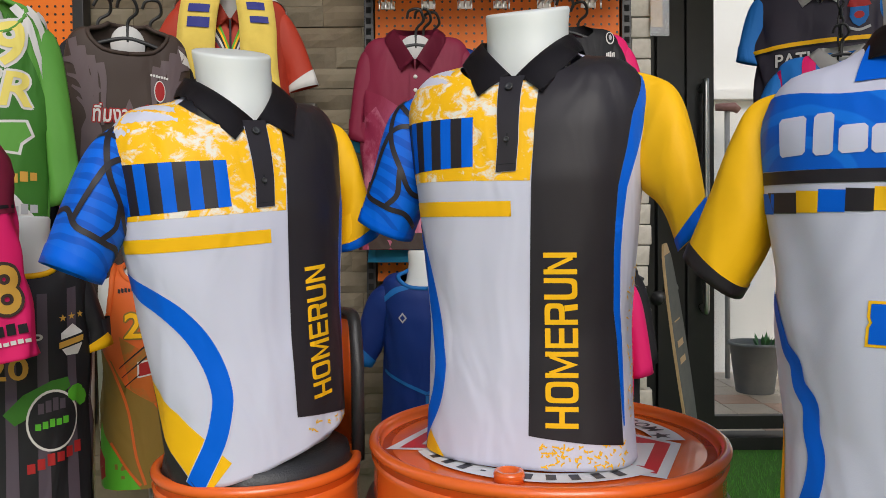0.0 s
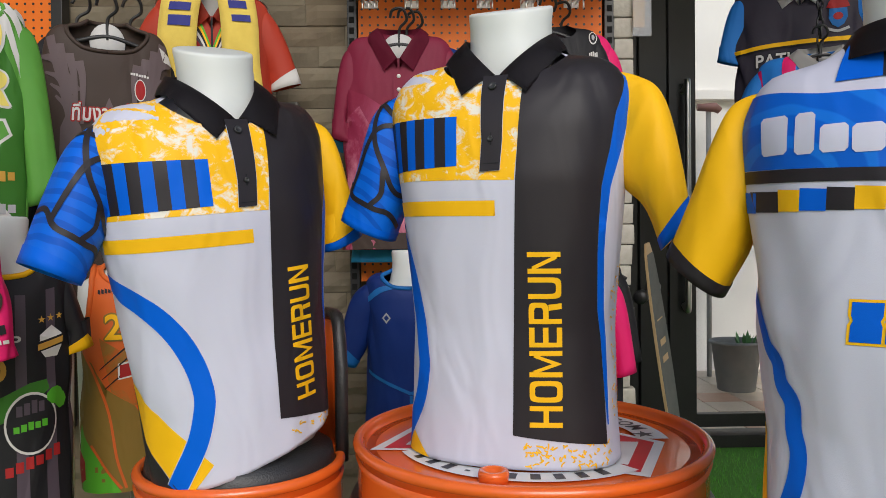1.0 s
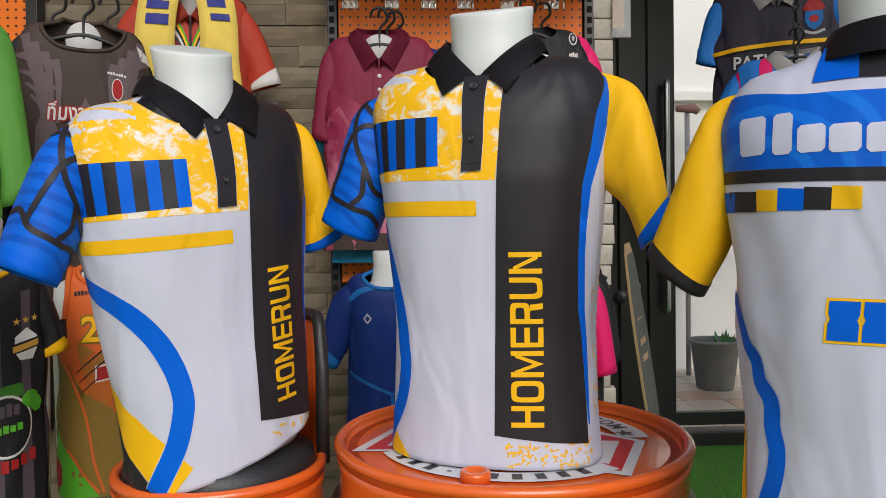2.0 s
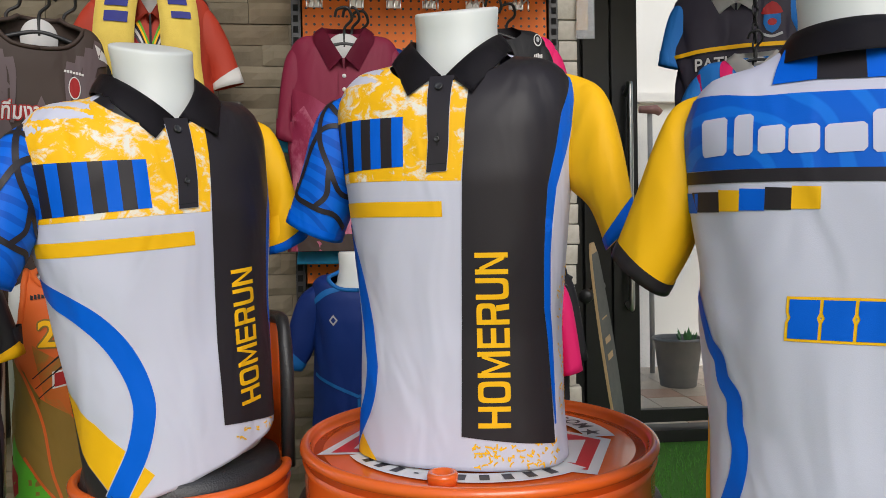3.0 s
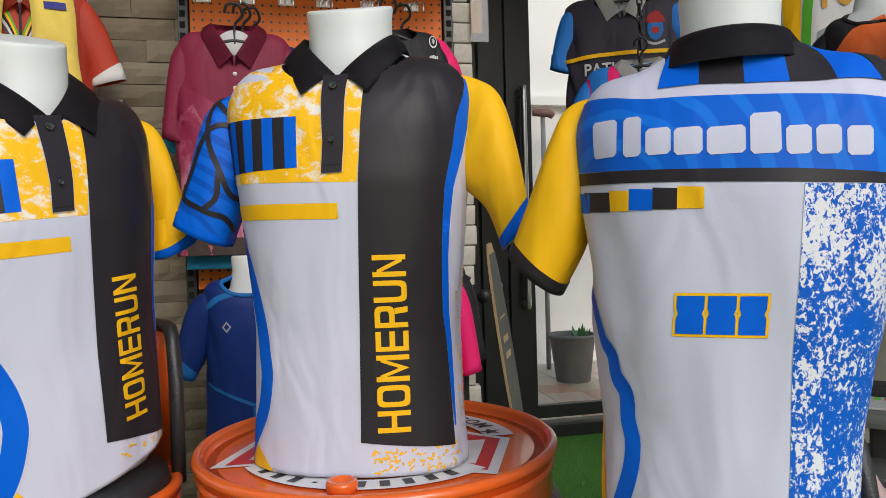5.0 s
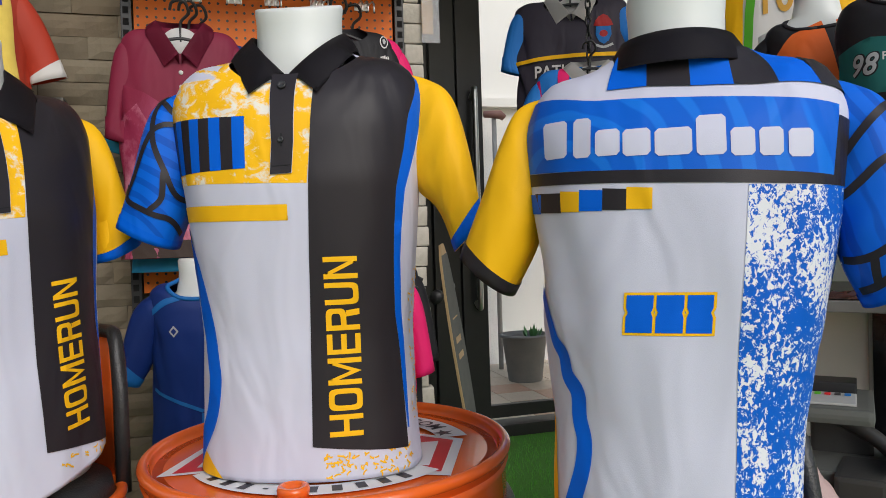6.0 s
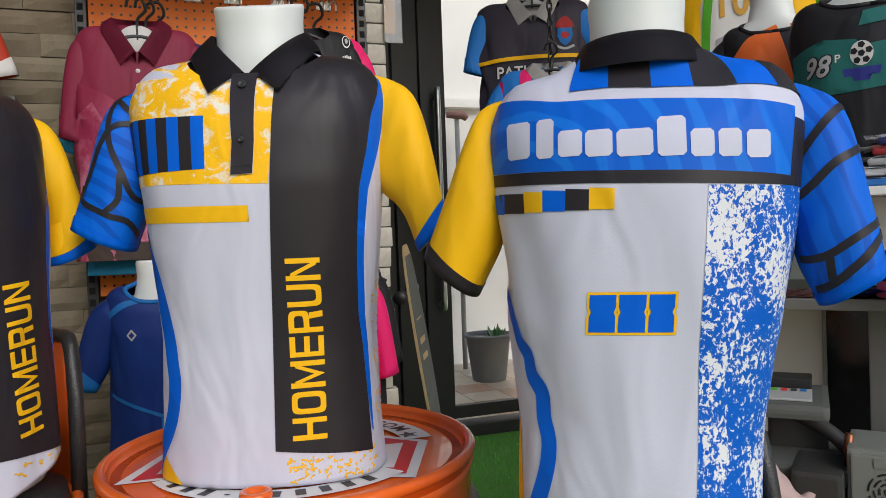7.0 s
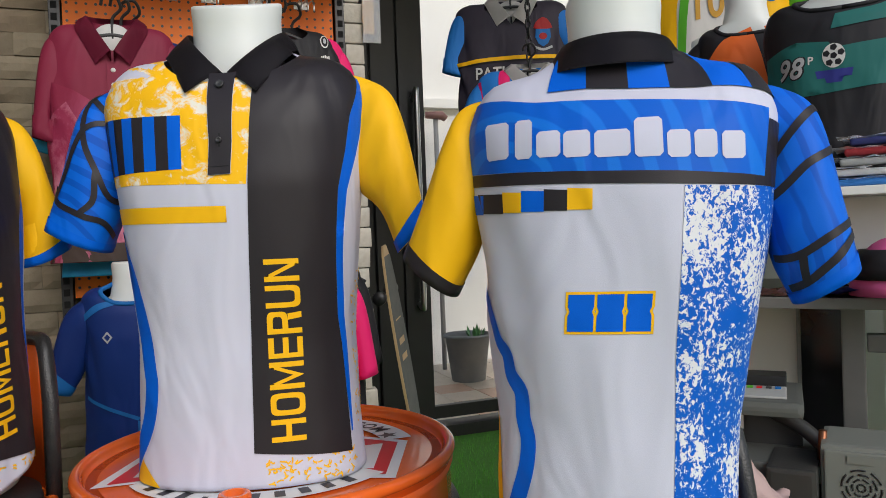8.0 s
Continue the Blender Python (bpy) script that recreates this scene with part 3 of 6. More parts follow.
def rippled(name, c1, c2, scale, centre):
    m = cloth(name, c1, c2)
    nt = m.node_tree
    w = nt.nodes.new("ShaderNodeTexWave")
    w.wave_type, w.rings_direction = "RINGS", "Y"
    w.inputs["Scale"].default_value, w.inputs["Distortion"].default_value, w.inputs["Detail Scale"].default_value = scale, 3.0, 0.8
    tc = next(n for n in nt.nodes if n.type == "TEX_COORD")
    mp = nt.nodes.new("ShaderNodeMapping")
    mp.inputs["Location"].default_value = centre
    nt.links.new(tc.outputs["Object"], mp.inputs["Vector"])
    nt.links.new(mp.outputs[0], w.inputs["Vector"])
    n = nt.nodes.new("ShaderNodeTexNoise")
    n.inputs["Scale"].default_value = 7
    nt.links.new(tc.outputs["Object"], n.inputs["Vector"])
    mu = nt.nodes.new("ShaderNodeMath")
    mu.operation = "MULTIPLY"
    mr = next(n for n in nt.nodes if n.type == "MAP_RANGE")
    mr.inputs[1].default_value, mr.inputs[2].default_value = 0.36, 0.44
    nt.links.new(w.outputs[1], mu.inputs[0])
    nt.links.new(n.outputs[0], mu.inputs[1])
    nt.links.new(mu.outputs[0], mr.inputs[0])
    return m


SPONGE = splatter("yellow_sponge_print", (0.94, 0.505, 0.007), (0.80, 0.75, 0.66), 36, 0.505, 0.60, (1, 1, 1.2))
DABS = splatter("blue_dab_print", (0.0, 0.105, 0.55), (0.74, 0.74, 0.78), 185, 0.522, 0.538, (1, 1, 0.8), 0.48)
WAVES = rippled("blue_wave_print", (0.0, 0.125, 0.66), (0.0, 0.085, 0.50), 14.0, (0.3, 0.1, -0.3))
RIPPLE = rippled("blue_ripple_print", (0.0, 0.112, 0.60), (0.005, 0.165, 0.70), 9.0, (0.12, 0.1, -0.46))
STITCH = cloth("dark_stitching", (0.012, 0.012, 0.014))

M_ROWS = ((0, .166, .108, .11), (.09, .160, .104, .105), (.2, .157, .103, .10), (.3, .164, .112, .10), (.42, .177, .122, .105, -.001), (.50, .186, .115, .105, -.003),
          (.54, .191, .103, .095, -.004), (.565, .180, .09, .08, -.003), (.582, .138, .079, .07), (.597, .102, .069, .065), (.615, .076, .06, .06), (.63, .066, .056, .058))
L_ROWS = ((0, .144, .10, .09), (.09, .149, .10, .09), (.2, .158, .103, .095), (.3, .168, .112, .10), (.40, .178, .122, .105), (.48, .182, .115, .105, .002),
          (.515, .184, .103, .095, .004), (.537, .174, .09, .08, .007), (.554, .138, .079, .07, .010), (.569, .102, .069, .065, .013), (.586, .076, .06, .06, .017), (.60, .066, .056, .058, .020))
R_ROWS = ((0, .132, .10, .10, -.018), (.14, .1335, .10, .10, -.016), (.21, .136, .10, .10, -.012), (.28, .144, .105, .10, -.009), (.32, .153, .108, .10, -.006), (.39, .161, .112, .105),
          (.46, .168, .115, .105), (.51, .174, .11, .10), (.545, .176, .094, .095), (.568, .158, .078, .08), (.586, .124, .068, .07), (.60, .092, .062, .065), (.62, .066, .056, .06))


def neck_form(m, dz=0.0, front=-1, r=0.064, label="white plastic torso mannequin wearing a printed polo shirt"):
    """The mannequin: a plain torso with a sloping neck top."""
    rings = []
    body = [(0.012, .10, .07), (.2, .12, .075), (.35, .13, .085), (.48, .14, .08), (.54, .12, .06), (.575, .08, .055)]
    for z, a, b in body:
        rings.append([(a * math.cos(t), b * math.sin(t), z + dz * z / .57) for t in [2 * math.pi * i / 40 for i in range(40)]])
    top = 0.690 + dz
    for k, (q, w) in enumerate(((0.0, 1.06), (0.35, 1.0), (0.7, 1.0), (0.93, 1.03), (0.985, 1.02), (1.0, 0.97), (1.0, 0.5), (1.0, 0.03))):
        ring = []
        for i in range(40):
            t = 2 * math.pi * i / 40
            x, y = r * w * math.cos(t), 0.93 * r * w * math.sin(t)
            z = (0.60 + dz) + (top - 0.60 - dz) * q + q * math.tan(radians(18)) * y * -front
            ring.append((x, y + 0.004, z))
        rings.append(ring)
    ob = part("mannequin", ringloft(rings, True, True, True), PALE)
    ob.matrix_world = m
    return tagged(ob, label, "mannequin", "torso mannequins")


def polo_collar(form, parent, back=False, material=None, fold=0.069, label="charcoal folded collar", tip=0.047, front=0.02, rise=0.022, nape=0.082, broad=1.0, ring=None, puff=0.0035, drop=0.066):
    """A folded collar round the top of a form, its tips in front, or shown from behind."""
    n, gap, z1 = 72, radians(3), form.z1
    rings = [[] for _ in range(7)]
    flip = -1 if back else 1
    for i in range(n + 1):
        a = gap + (2 * math.pi - 2 * gap) * i / n
        s, c = math.sin(a), math.cos(a)
        d, sg = min(a, 2 * math.pi - a), 1 if s > 0 else -1
        fr = max(0.0, c) ** 1.6
        F = Vector((fold * s, -0.92 * fold * c - front * max(0.0, c) ** 2, z1 + 0.004 + rise * (1 - c) / 2 - (drop * (1 - abs(s)) if c > 0 else 0.0)))

        def rest(ang, rho):
            """Where the cloth lies at a distance from the neck's middle, that way."""
            side = ang if not back else math.pi - ang
            for z in form.zs[::-1]:
                q = form.at([side], [z])[0]
                if math.hypot(q[0], q[1]) >= rho:
                    break
            return Vector((abs(q[0]) * sg, -abs(q[1]) if ang < math.pi / 2 else abs(q[1]), q[2]))

        rho = broad * fold / 0.069 * np.interp(d, [0, 0.7, 1.2, 1.57, 2.3, 3.1416], [0.112, 0.108, 0.099, 0.093, 0.5 * (0.093 + nape), nape])
        zt = z1 - 0.028 - drop
        pt = form.at([form.where([tip], [zt])[0]], [zt])[0]
        T = Vector((tip * sg, -abs(pt[1]), zt))
        k = min(1.0, (d - gap) / (0.8 - gap))
        O = T.lerp(rest(0.8, broad * fold / 0.069 * 0.107), k) if d < 0.8 else rest(d, rho)
        if ring and d >= 0.8:
            O = Vector((ring[0] * s, -ring[1] * c, ring[2]))
        w3 = Vector((s, -c, 0.5)).normalized()
        O = O + w3 * 0.007
        S = Vector(((fold - 0.005) * s, -0.92 * (fold - 0.005) * c - front * max(0.0, c) ** 2, F.z - 0.03))
        for k, w in enumerate((None, 0.0, 0.06, 0.3, 0.6, 0.9, 1.0)):
            p = S if w is None else F.lerp(O, w) + w3 * puff * math.sin(math.pi * w) + Vector((0, 0, 0.002 if w == 0.06 else 0))
            rings[k].append(Vector((flip * p.x, flip * p.y, p.z)))
    bm = ringloft(rings, closed=False)
    bmesh.ops.solidify(bm, geom=bm.faces[:], thickness=0.0024)
    bmesh.ops.recalc_face_normals(bm, faces=bm.faces[:])
    return part("collar", bm, material or BLACK, parent, label)


def body_of(form, parent, dip=0.074, back=False, material=None, lift=0.0, cut=1.2):
    nphi, nz = 120, 84
    ph = np.linspace(-math.pi, math.pi, nphi, endpoint=False)
    zt = form.z1 - dip * np.maximum(0, np.cos(ph) * (-1 if back else 1)) ** cut
    zb = form.z0 + lift * np.maximum(0, (np.sin(ph) + 0.64) / 1.64) ** 1.3
    base = form.at(ph, zb)
    c = base.mean(0)
    rings = [[tuple(c + (p - c) * (0.96, 0.96, 1) + np.array((0, 0, 0.02))) for p in base], [tuple(c + (p - c) * (0.975, 0.975, 1)) for p in base]]
    for t in np.linspace(0, 1, nz):
        rings.append([tuple(p) for p in form.at(ph, zb + (zt - zb) * t)])
    return part("body", ringloft(rings), material or WHITE, parent)


def confetti(form, parent, spots, seed):
    """Small curved yellow dashes strewn over fields of (s0, s1, z0, z1, count)."""
    rnd = random.Random(seed)
    bm = bmesh.new()
    for s0, s1, z0, z1, k in spots:
        for _ in range(k):
            s, z, a = rnd.uniform(s0, s1), rnd.uniform(z0, z1), rnd.uniform(0, math.pi)
            L, b = rnd.uniform(0.002, 0.005), rnd.uniform(-0.002, 0.002)
            u, v = Vector((math.cos(a), math.sin(a))), Vector((-math.sin(a), math.cos(a)))
            pts = [Vector((s, z)) + u * L * q + v * b * (1 - q * q) for q in (-1, -0.4, 0.4, 1)]
            for p, q in zip(pts, pts[1:]):
                bm.faces.new([bm.verts.new((*w, 0)) for w in (p - v * 0.0011, q - v * 0.0011, q + v * 0.0011, p + v * 0.0011)])
    return tagged(part("confetti_print", wrap(form, bm, 0.0012), YELLOW, parent), kind="stuff")


def mixed(a, b, t):
    return tuple(x + (y - x) * t for x, y in zip(a, b))


def strip_print(name, form, p, quads, material, off, label=""):
    bm = bmesh.new()
    for q in quads:
        poly(q, bm)
    bmesh.ops.remove_doubles(bm, verts=bm.verts[:], dist=1e-5)
    return part(name, wrap(form, fill(bm, 0.014), off), material, p, label)


def front_print(form, p, Z, ring, corner, word, seed=1, tilted=False):
    """The front of the shirt; Z maps design heights to this shirt's own."""
    at = lambda pts: [(s, Z(z)) for s, z in pts]
    top = form.z1 - 0.004
    mid = form.z1 - 0.062
    patch(form, "sponge_panel", at([(-.33, .420), (-.14, .419), (.033, .414), (.039, .469), (.045, .54)]) + [(.045, mid - .004), (-.02, mid - .012), (-.055, mid - .004), (-.085, mid + .014), (-.11, mid + .032), (-.14, top), (-.33, top)], SPONGE, p, 0.0006)
    edge = [(.045, mid - .005)] + at([(.044, .539), (.039, .469), (.035, .414), (.030, .311), (.026, .189), (.024, .049)])
    out = at([(.166, .033), (.1595, .12), (.155, .187), (.150, .228), (.151, .309), (.154, .35), (.160, .405), (.175, .461), (.184, .512), (.200, .555)]) + [(.20, top)]
    patch(form, "charcoal_panel", edge + out + [(.14, top), (.11, mid + .032), (.085, mid + .014), (.06, mid - .002)], BLACK, p, 0.0015, 0.008)
    st = at([(.1695, .06), (.1675, .12), (.1655, .187), (.1625, .228), (.1645, .309), (.1685, .35), (.1775, .405), (.1965, .455), (.216, .512), (.232, .555)]) + [(.232, top)]
    inn = at([(.1665, .06)]) + out[1:]
    strip_print("side_stripe", form, p, [[a, b, d, c] for a, b, c, d in zip(inn, st, inn[1:], st[1:])], BLUE, 0.0018)
    strip_print("white_piping", form, p, [[a, (a[0] + .0028, a[1]), (c[0] + .0028, c[1]), c] for a, c in zip(st, st[1:])], WHITE, 0.0019)
    # striped block
    tl, tr, br, bl = at([(-.222, .514), (-.051, .509), (-.0515, .437), (-.222, .434)])
    patch(form, "block_ground", [tl, tr, br, bl], BLACK, p, 0.0010)
    for i in range(5):
        t0, t1 = 1 - (2 * i + 1) / 9.2, 1 - 2 * i / 9.2
        patch(form, "stripe", [mixed(tl, tr, t0), mixed(tl, tr, t1), mixed(bl, br, t1), mixed(bl, br, t0)], BLUE, p, 0.0014)
    # bar, corner and ring
    patch(form, "bar", at([(-.225, .390), (.004, .386), (.004, .364), (-.225, .368)]), YELLOW, p, 0.0008)
    patch(form, "corner_field", corner, YELLOW, p, 0.0007)
    side = [(-.31, .15), (-.232, .15), (-.215, .10), (-.183, .056), (-.142, .0006), (-.31, .0006)] if tilted else [(-.31, .15), (-.265, .12), (-.24, .0006), (-.31, .0006)]
    patch(form, "charcoal_field", side, BLACK, p, 0.0010)
    quads = band(ring, 0.030, 5)
    strip_print("ring_stripe", form, p, quads, BLUE, 0.0012)
    for i, j in ((0, 1), (3, 2)):
        rim = []
        for q in quads:
            m = ((q[0][0] + q[3][0]) / 2, (q[0][1] + q[3][1]) / 2)
            n = ((q[1][0] + q[2][0]) / 2, (q[1][1] + q[2][1]) / 2)
            rim.append([q[i], q[j], mixed(q[j], n, -0.08), mixed(q[i], m, -0.08)])
        strip_print("white_piping", form, p, rim, WHITE, 0.0015)
    # placket, buttons and lettering
    pts = [(s, min(z, mid - .001)) for s, z in at([(-.016, .60), (.021, .60), (.020, .558), (.0175, .471), (.0135, .428), (-.0155, .427), (-.012, .471), (-.015, .558)])]
    placket = patch(form, "placket", pts, BLACK, p, 0.0034, label="charcoal button placket")
    strip_print("white_piping", form, p, band([pts[7], pts[6], pts[5], pts[4], pts[3], pts[2]], 0.0012, 1), WHITE, 0.0030)
    strip_print("stitching", form, placket, band(at([(-.0125, .4375), (.0125, .4385)]), 0.0009, 1), STITCH, 0.0041)
    strip_print("buttonhole", form, placket, band(at([(.0015, .482), (.001, .464)]), 0.0018, 1), STITCH, 0.0041)
    for s, z, r, tilt in ((.001, .549, .0062, 68), (.0008, .473, .004, 80)):
        c = form.lift([s], [Z(z)], 0.006)[0]
        b = part("button", lathe([(0, -.0015), (r * .9, -.0015), (r, 0), (r * .86, .0018), (r * .6, .0008), (0, .0008)], 20), VINYL, placket)
        b.matrix_basis = Matrix.Translation(c) @ pose(0, 0, 0, tilt, 0, 0)
    s0, z0, length, high = word
    part("lettering", wrap(form, fill(block_letters("HOMERUN", length, high, 90, (s0, z0)), 0.012), 0.0021), YELLOW, p, "yellow block lettering")
    confetti(form, p, [(.04, .175, .044 if tilted else .004, Z(.040), 30 if tilted else 80), (.182, .27, .06, .30, 110)], seed)


NET = ([(186, .42), (225, .22), (262, .17), (300, .16), (352, .12)], [(198, .34), (230, .30), (268, .22), (300, .30), (330, .36), (365, .44)], [(256, .10), (278, .28), (292, .46), (300, .62), (312, .82)],
       [(190, .60), (222, .62), (252, .56), (285, .52), (318, .42), (350, .30)], [(184, .88), (220, .80), (255, .82), (300, .84), (330, .80), (362, .82)], [(255, .56), (248, .70), (262, .82)])
BACK_NET = ([(238, .24), (268, .33), (310, .42), (352, .49)], [(220, .36), (252, .46), (300, .57), (354, .62)], [(196, .70), (238, .76), (268, .78), (310, .80), (356, .82)], [(200, .90), (240, .90), (272, .885), (310, .86), (356, .86)], [(246, .77), (240, .84), (236, .90)])


def sleeves(p, left, right, mats, cuffs, seed=1, net=NET):
    """Two sleeves, each from its outer and inner line; a blue one carries a net of charcoal bands."""
    for (outer, inner), m, cm, sd in ((left, mats[0], cuffs[0], seed), (right, mats[1], cuffs[1], seed + 2)):
        _, rings = sleeve("sleeve", outer, inner, DEP, m, p, seed=sd, folds=0.07)
        if cm:
            cuff_band("cuff", rings, cm, p, 0.08 if cm is BLACK else 0.07, 0.0012)
        if m is WAVES:
            sleeve_bands("print_band", rings, net, 0.0085, BLACK, p)


DEP = [.012, .026, .042, .051, .053, .052]
LABEL = "white, blue, yellow and charcoal polo shirt"

M_POSE = pose(.134, 1.17, .868, 0, 0, -20)
shirt = thing("polo_shirt", M_POSE, LABEL + " on the drum mannequin", "shirt", "matching polo shirts")
FM = Form(M_ROWS, 2.3, 0.0010, 1, 0.020, low=0.09)
body_of(FM, shirt)
front_print(FM, shirt, lambda z: z, [(-.205, .352), (-.180, .320), (-.155, .276), (-.139, .222), (-.131, .169), (-.128, .134), (-.140, .085), (-.172, .040), (-.205, .001)],
            [(-.31, .165), (-.23, .10), (-.185, .055), (-.150, .028), (-.115, .0006), (-.19, .0006), (-.235, .0006)], (.0945, .0615, .251, .0465), 3)
sleeves(shirt, ([(-0.140, 0.575), (-0.190, 0.566), (-0.231, 0.536), (-0.261, 0.442), (-0.287, 0.367)], [(-0.120, 0.460), (-0.150, 0.440), (-0.172, 0.415), (-0.184, 0.375), (-0.204, 0.328)]), ([(0.140, 0.585), (0.190, 0.572), (0.226, 0.546), (0.248, 0.480), (0.270, 0.355)], [(0.120, 0.460), (0.150, 0.430), (0.176, 0.402), (0.204, 0.372), (0.226, 0.312)]), (WAVES, YELLOW), (BLUE, BLUE), 1)
polo_collar(FM, shirt, broad=.88)
neck_form(M_POSE)

L_POSE = pose(-.303, 1.222, .845, 0, 0, 38) @ pose(0, 0, 0, 0, -6, 0)
shirt = thing("polo_shirt", L_POSE, LABEL + " leaning on a drum chair", "shirt", "matching polo shirts")
FL = Form(L_ROWS, 2.3, 0.0022, 2, 0.020, low=0.09)
FL_UPRIGHT = Form([r[:4] for r in L_ROWS], 2.3, 0.0022, 2, 0.020, low=0.09)
body_of(FL, shirt, lift=0.05)
front_print(FL, shirt, lambda z: float(np.interp(z, [0, .047, .06, .313, .375, .416, .436, .51, .575, .64], [0, .074, .095, .308, .364, .402, .412, .481, .545, .61])),
            [(-.245, .318), (-.205, .303), (-.154, .274), (-.118, .234), (-.096, .188), (-.087, .143), (-.091, .110), (-.105, .068), (-.132, .022), (-.146, .001)],
            [(-.229, .163), (-.195, .145), (-.157, .117), (-.119, .074), (-.085, .034), (-.115, .0006), (-.14, .0006), (-.183, .056), (-.215, .10)], (.101, .097, .212, .043), 5, True)
sleeves(shirt, ([(-0.120, 0.560), (-0.160, 0.548), (-0.203, 0.517), (-0.242, 0.450), (-0.285, 0.361)], [(-0.110, 0.440), (-0.140, 0.420), (-0.165, 0.395), (-0.182, 0.365), (-0.213, 0.318)]), ([(0.140, 0.553), (0.188, 0.545), (0.217, 0.521), (0.237, 0.438), (0.259, 0.345)], [(0.120, 0.450), (0.150, 0.430), (0.178, 0.410), (0.182, 0.365), (0.178, 0.315)]), (WAVES, YELLOW), (BLUE, BLUE), 4)
polo_collar(FL_UPRIGHT, shirt, fold=0.066, broad=.9).location = (.017, 0, 0)
neck_form(L_POSE @ pose(.030, .004, 0), -0.03, r=0.060)

R_POSE = pose(.5134, .764, .784, 0, 0, -35)
shirt = thing("polo_shirt", R_POSE, LABEL + " turned to show its back", "shirt", "matching polo shirts")
FR = Form(R_ROWS, 2.3, 0.0030, 3, 0.020, low=0.08)
body_of(FR, shirt, back=True)
sleeves(shirt, ([(-0.130, 0.585), (-0.180, 0.574), (-0.203, 0.540), (-0.231, 0.467), (-0.260, 0.396)], [(-0.110, 0.460), (-0.135, 0.450), (-0.156, 0.430), (-0.170, 0.395), (-0.198, 0.344)]), ([(0.130, 0.580), (0.177, 0.569), (0.213, 0.538), (0.236, 0.440), (0.250, 0.370)], [(0.110, 0.460), (0.135, 0.440), (0.155, 0.410), (0.166, 0.372), (0.186, 0.330)]), (YELLOW, WAVES), (BLACK, BLUE), 7, BACK_NET)
polo_collar(FR, shirt, True, rise=0.010, fold=0.062, ring=(.082, .074, .592), puff=0.0005)
neck_form(R_POSE, -0.01, front=1, r=0.053)


def back_print(form, p):
    xs = [-.072, -.030, .014, .056, .100, .145, .215]
    zs = [.571, .571, .567, .565, .562, .556, .549]
    tx = [-.066, -.030, .012, .050, .085, .121, .175]
    for i in range(6):
        patch(form, "yoke_stripe", [(xs[i], zs[i]), (xs[i + 1], zs[i + 1]), (tx[i + 1] if i < 4 else xs[i + 1] * .86, .612 if i < 4 else .585), (tx[i] if i < 5 else xs[i] * .88, .612 if i < 5 else .585)], BLUE if i % 2 == 0 else BLACK, p, 0.0016, 0.008)
    patch(form, "name_panel", [(-.235, .560), (-.119, .561), (-.053, .559), (.007, .555), (.064, .551), (.122, .546), (.168, .541), (.161, .469), (.06, .4765), (-.053, .482), (-.235, .490)], RIPPLE, p, 0.0008)
    patch(form, "charcoal_band", [(-.235, .489), (-.053, .482), (.06, .4765), (.161, .469), (.167, .530), (.230, .522), (.235, .456), (.067, .463), (-.053, .469), (-.235, .475)], BLACK, p, 0.0010)
    # a letter each as a plain rounded bar: left, right, foot, head
    for s0, s1, z0, z1 in ((-.149, -.116, .500, .541), (-.108, -.088, .498, .541), (-.083, -.057, .498, .526), (-.054, -.026, .496, .524), (-.022, .014, .494, .522), (.018, .046, .492, .533), (.050, .073, .490, .518), (.077, .100, .489, .517), (.105, .131, .487, .515)):
        b = .0035
        patch(form, "white_bar", [(s0 + b, z0), (s1 - b, z0), (s1, z0 + b), (s1, z1 - b), (s1 - b, z1), (s0 + b, z1), (s0, z1 - b), (s0, z0 + b)], WHITE, p, 0.0014)
    e = [-.19, -.163, -.129, -.103, -.077, -.052, -.026]
    for i in range(6):
        patch(form, "check", [(e[i], .442), (e[i + 1], .441), (e[i + 1] + .001, .4625), (e[i] + .001 - (.012 if i == 1 else 0), .4645)], (BLUE, BLACK, YELLOW)[i % 3], p, 0.0010)
    patch(form, "dab_panel", [(.066, .4615), (.061, .393), (.061, .304), (.063, .186), (.064, .0), (.30, .0), (.30, .455)], DABS, p, 0.0007)
    for s0, s1 in ((-.0505, -.0235), (-.0205, .0065), (.0095, .0345)):
        for q, m, off, nm in ((0.0, BLUE, .0013, "blue_bar"), (.0028, YELLOW, .0008, "bar_outline")):
            patch(form, nm, [(s0 - q, .314 - q), (s1 + q, .314 - q), (s1 + q, .330), (s1 + q - .002, .335), (s1 + q, .340), (s1 + q, .353 + q), (s0 - q, .353 + q), (s0 - q, .340), (s0 - q + .002, .335), (s0 - q, .330)], m, p, off)
    ring = band([(-.205, .352), (-.176, .340), (-.156, .318), (-.144, .298), (-.128, .284), (-.121, .262), (-.106, .243), (-.103, .215), (-.096, .190), (-.098, .160), (-.108, .128), (-.125, .090), (-.15, .05)], (.016, .022), 5)
    bm = bmesh.new()
    for q in ring:
        poly(q, bm)
    bmesh.ops.remove_doubles(bm, verts=bm.verts[:], dist=1e-5)
    part("ring_stripe", wrap(form, fill(bm, 0.014), 0.0011), BLUE, p)
    patch(form, "corner_field", [(-.24, .22), (-.155, .205), (-.15, .16), (-.135, .10), (-.12, .0), (-.24, .0)], YELLOW, p, 0.0007)


back_print(FR, shirt)


# ---- hanging and standing garments ----
def face_pose(x, y, z, yaw, lean=0.0):
    return pose(x, y, z, 0, 0, yaw) @ pose(0, 0, 0, 0, lean, 0)


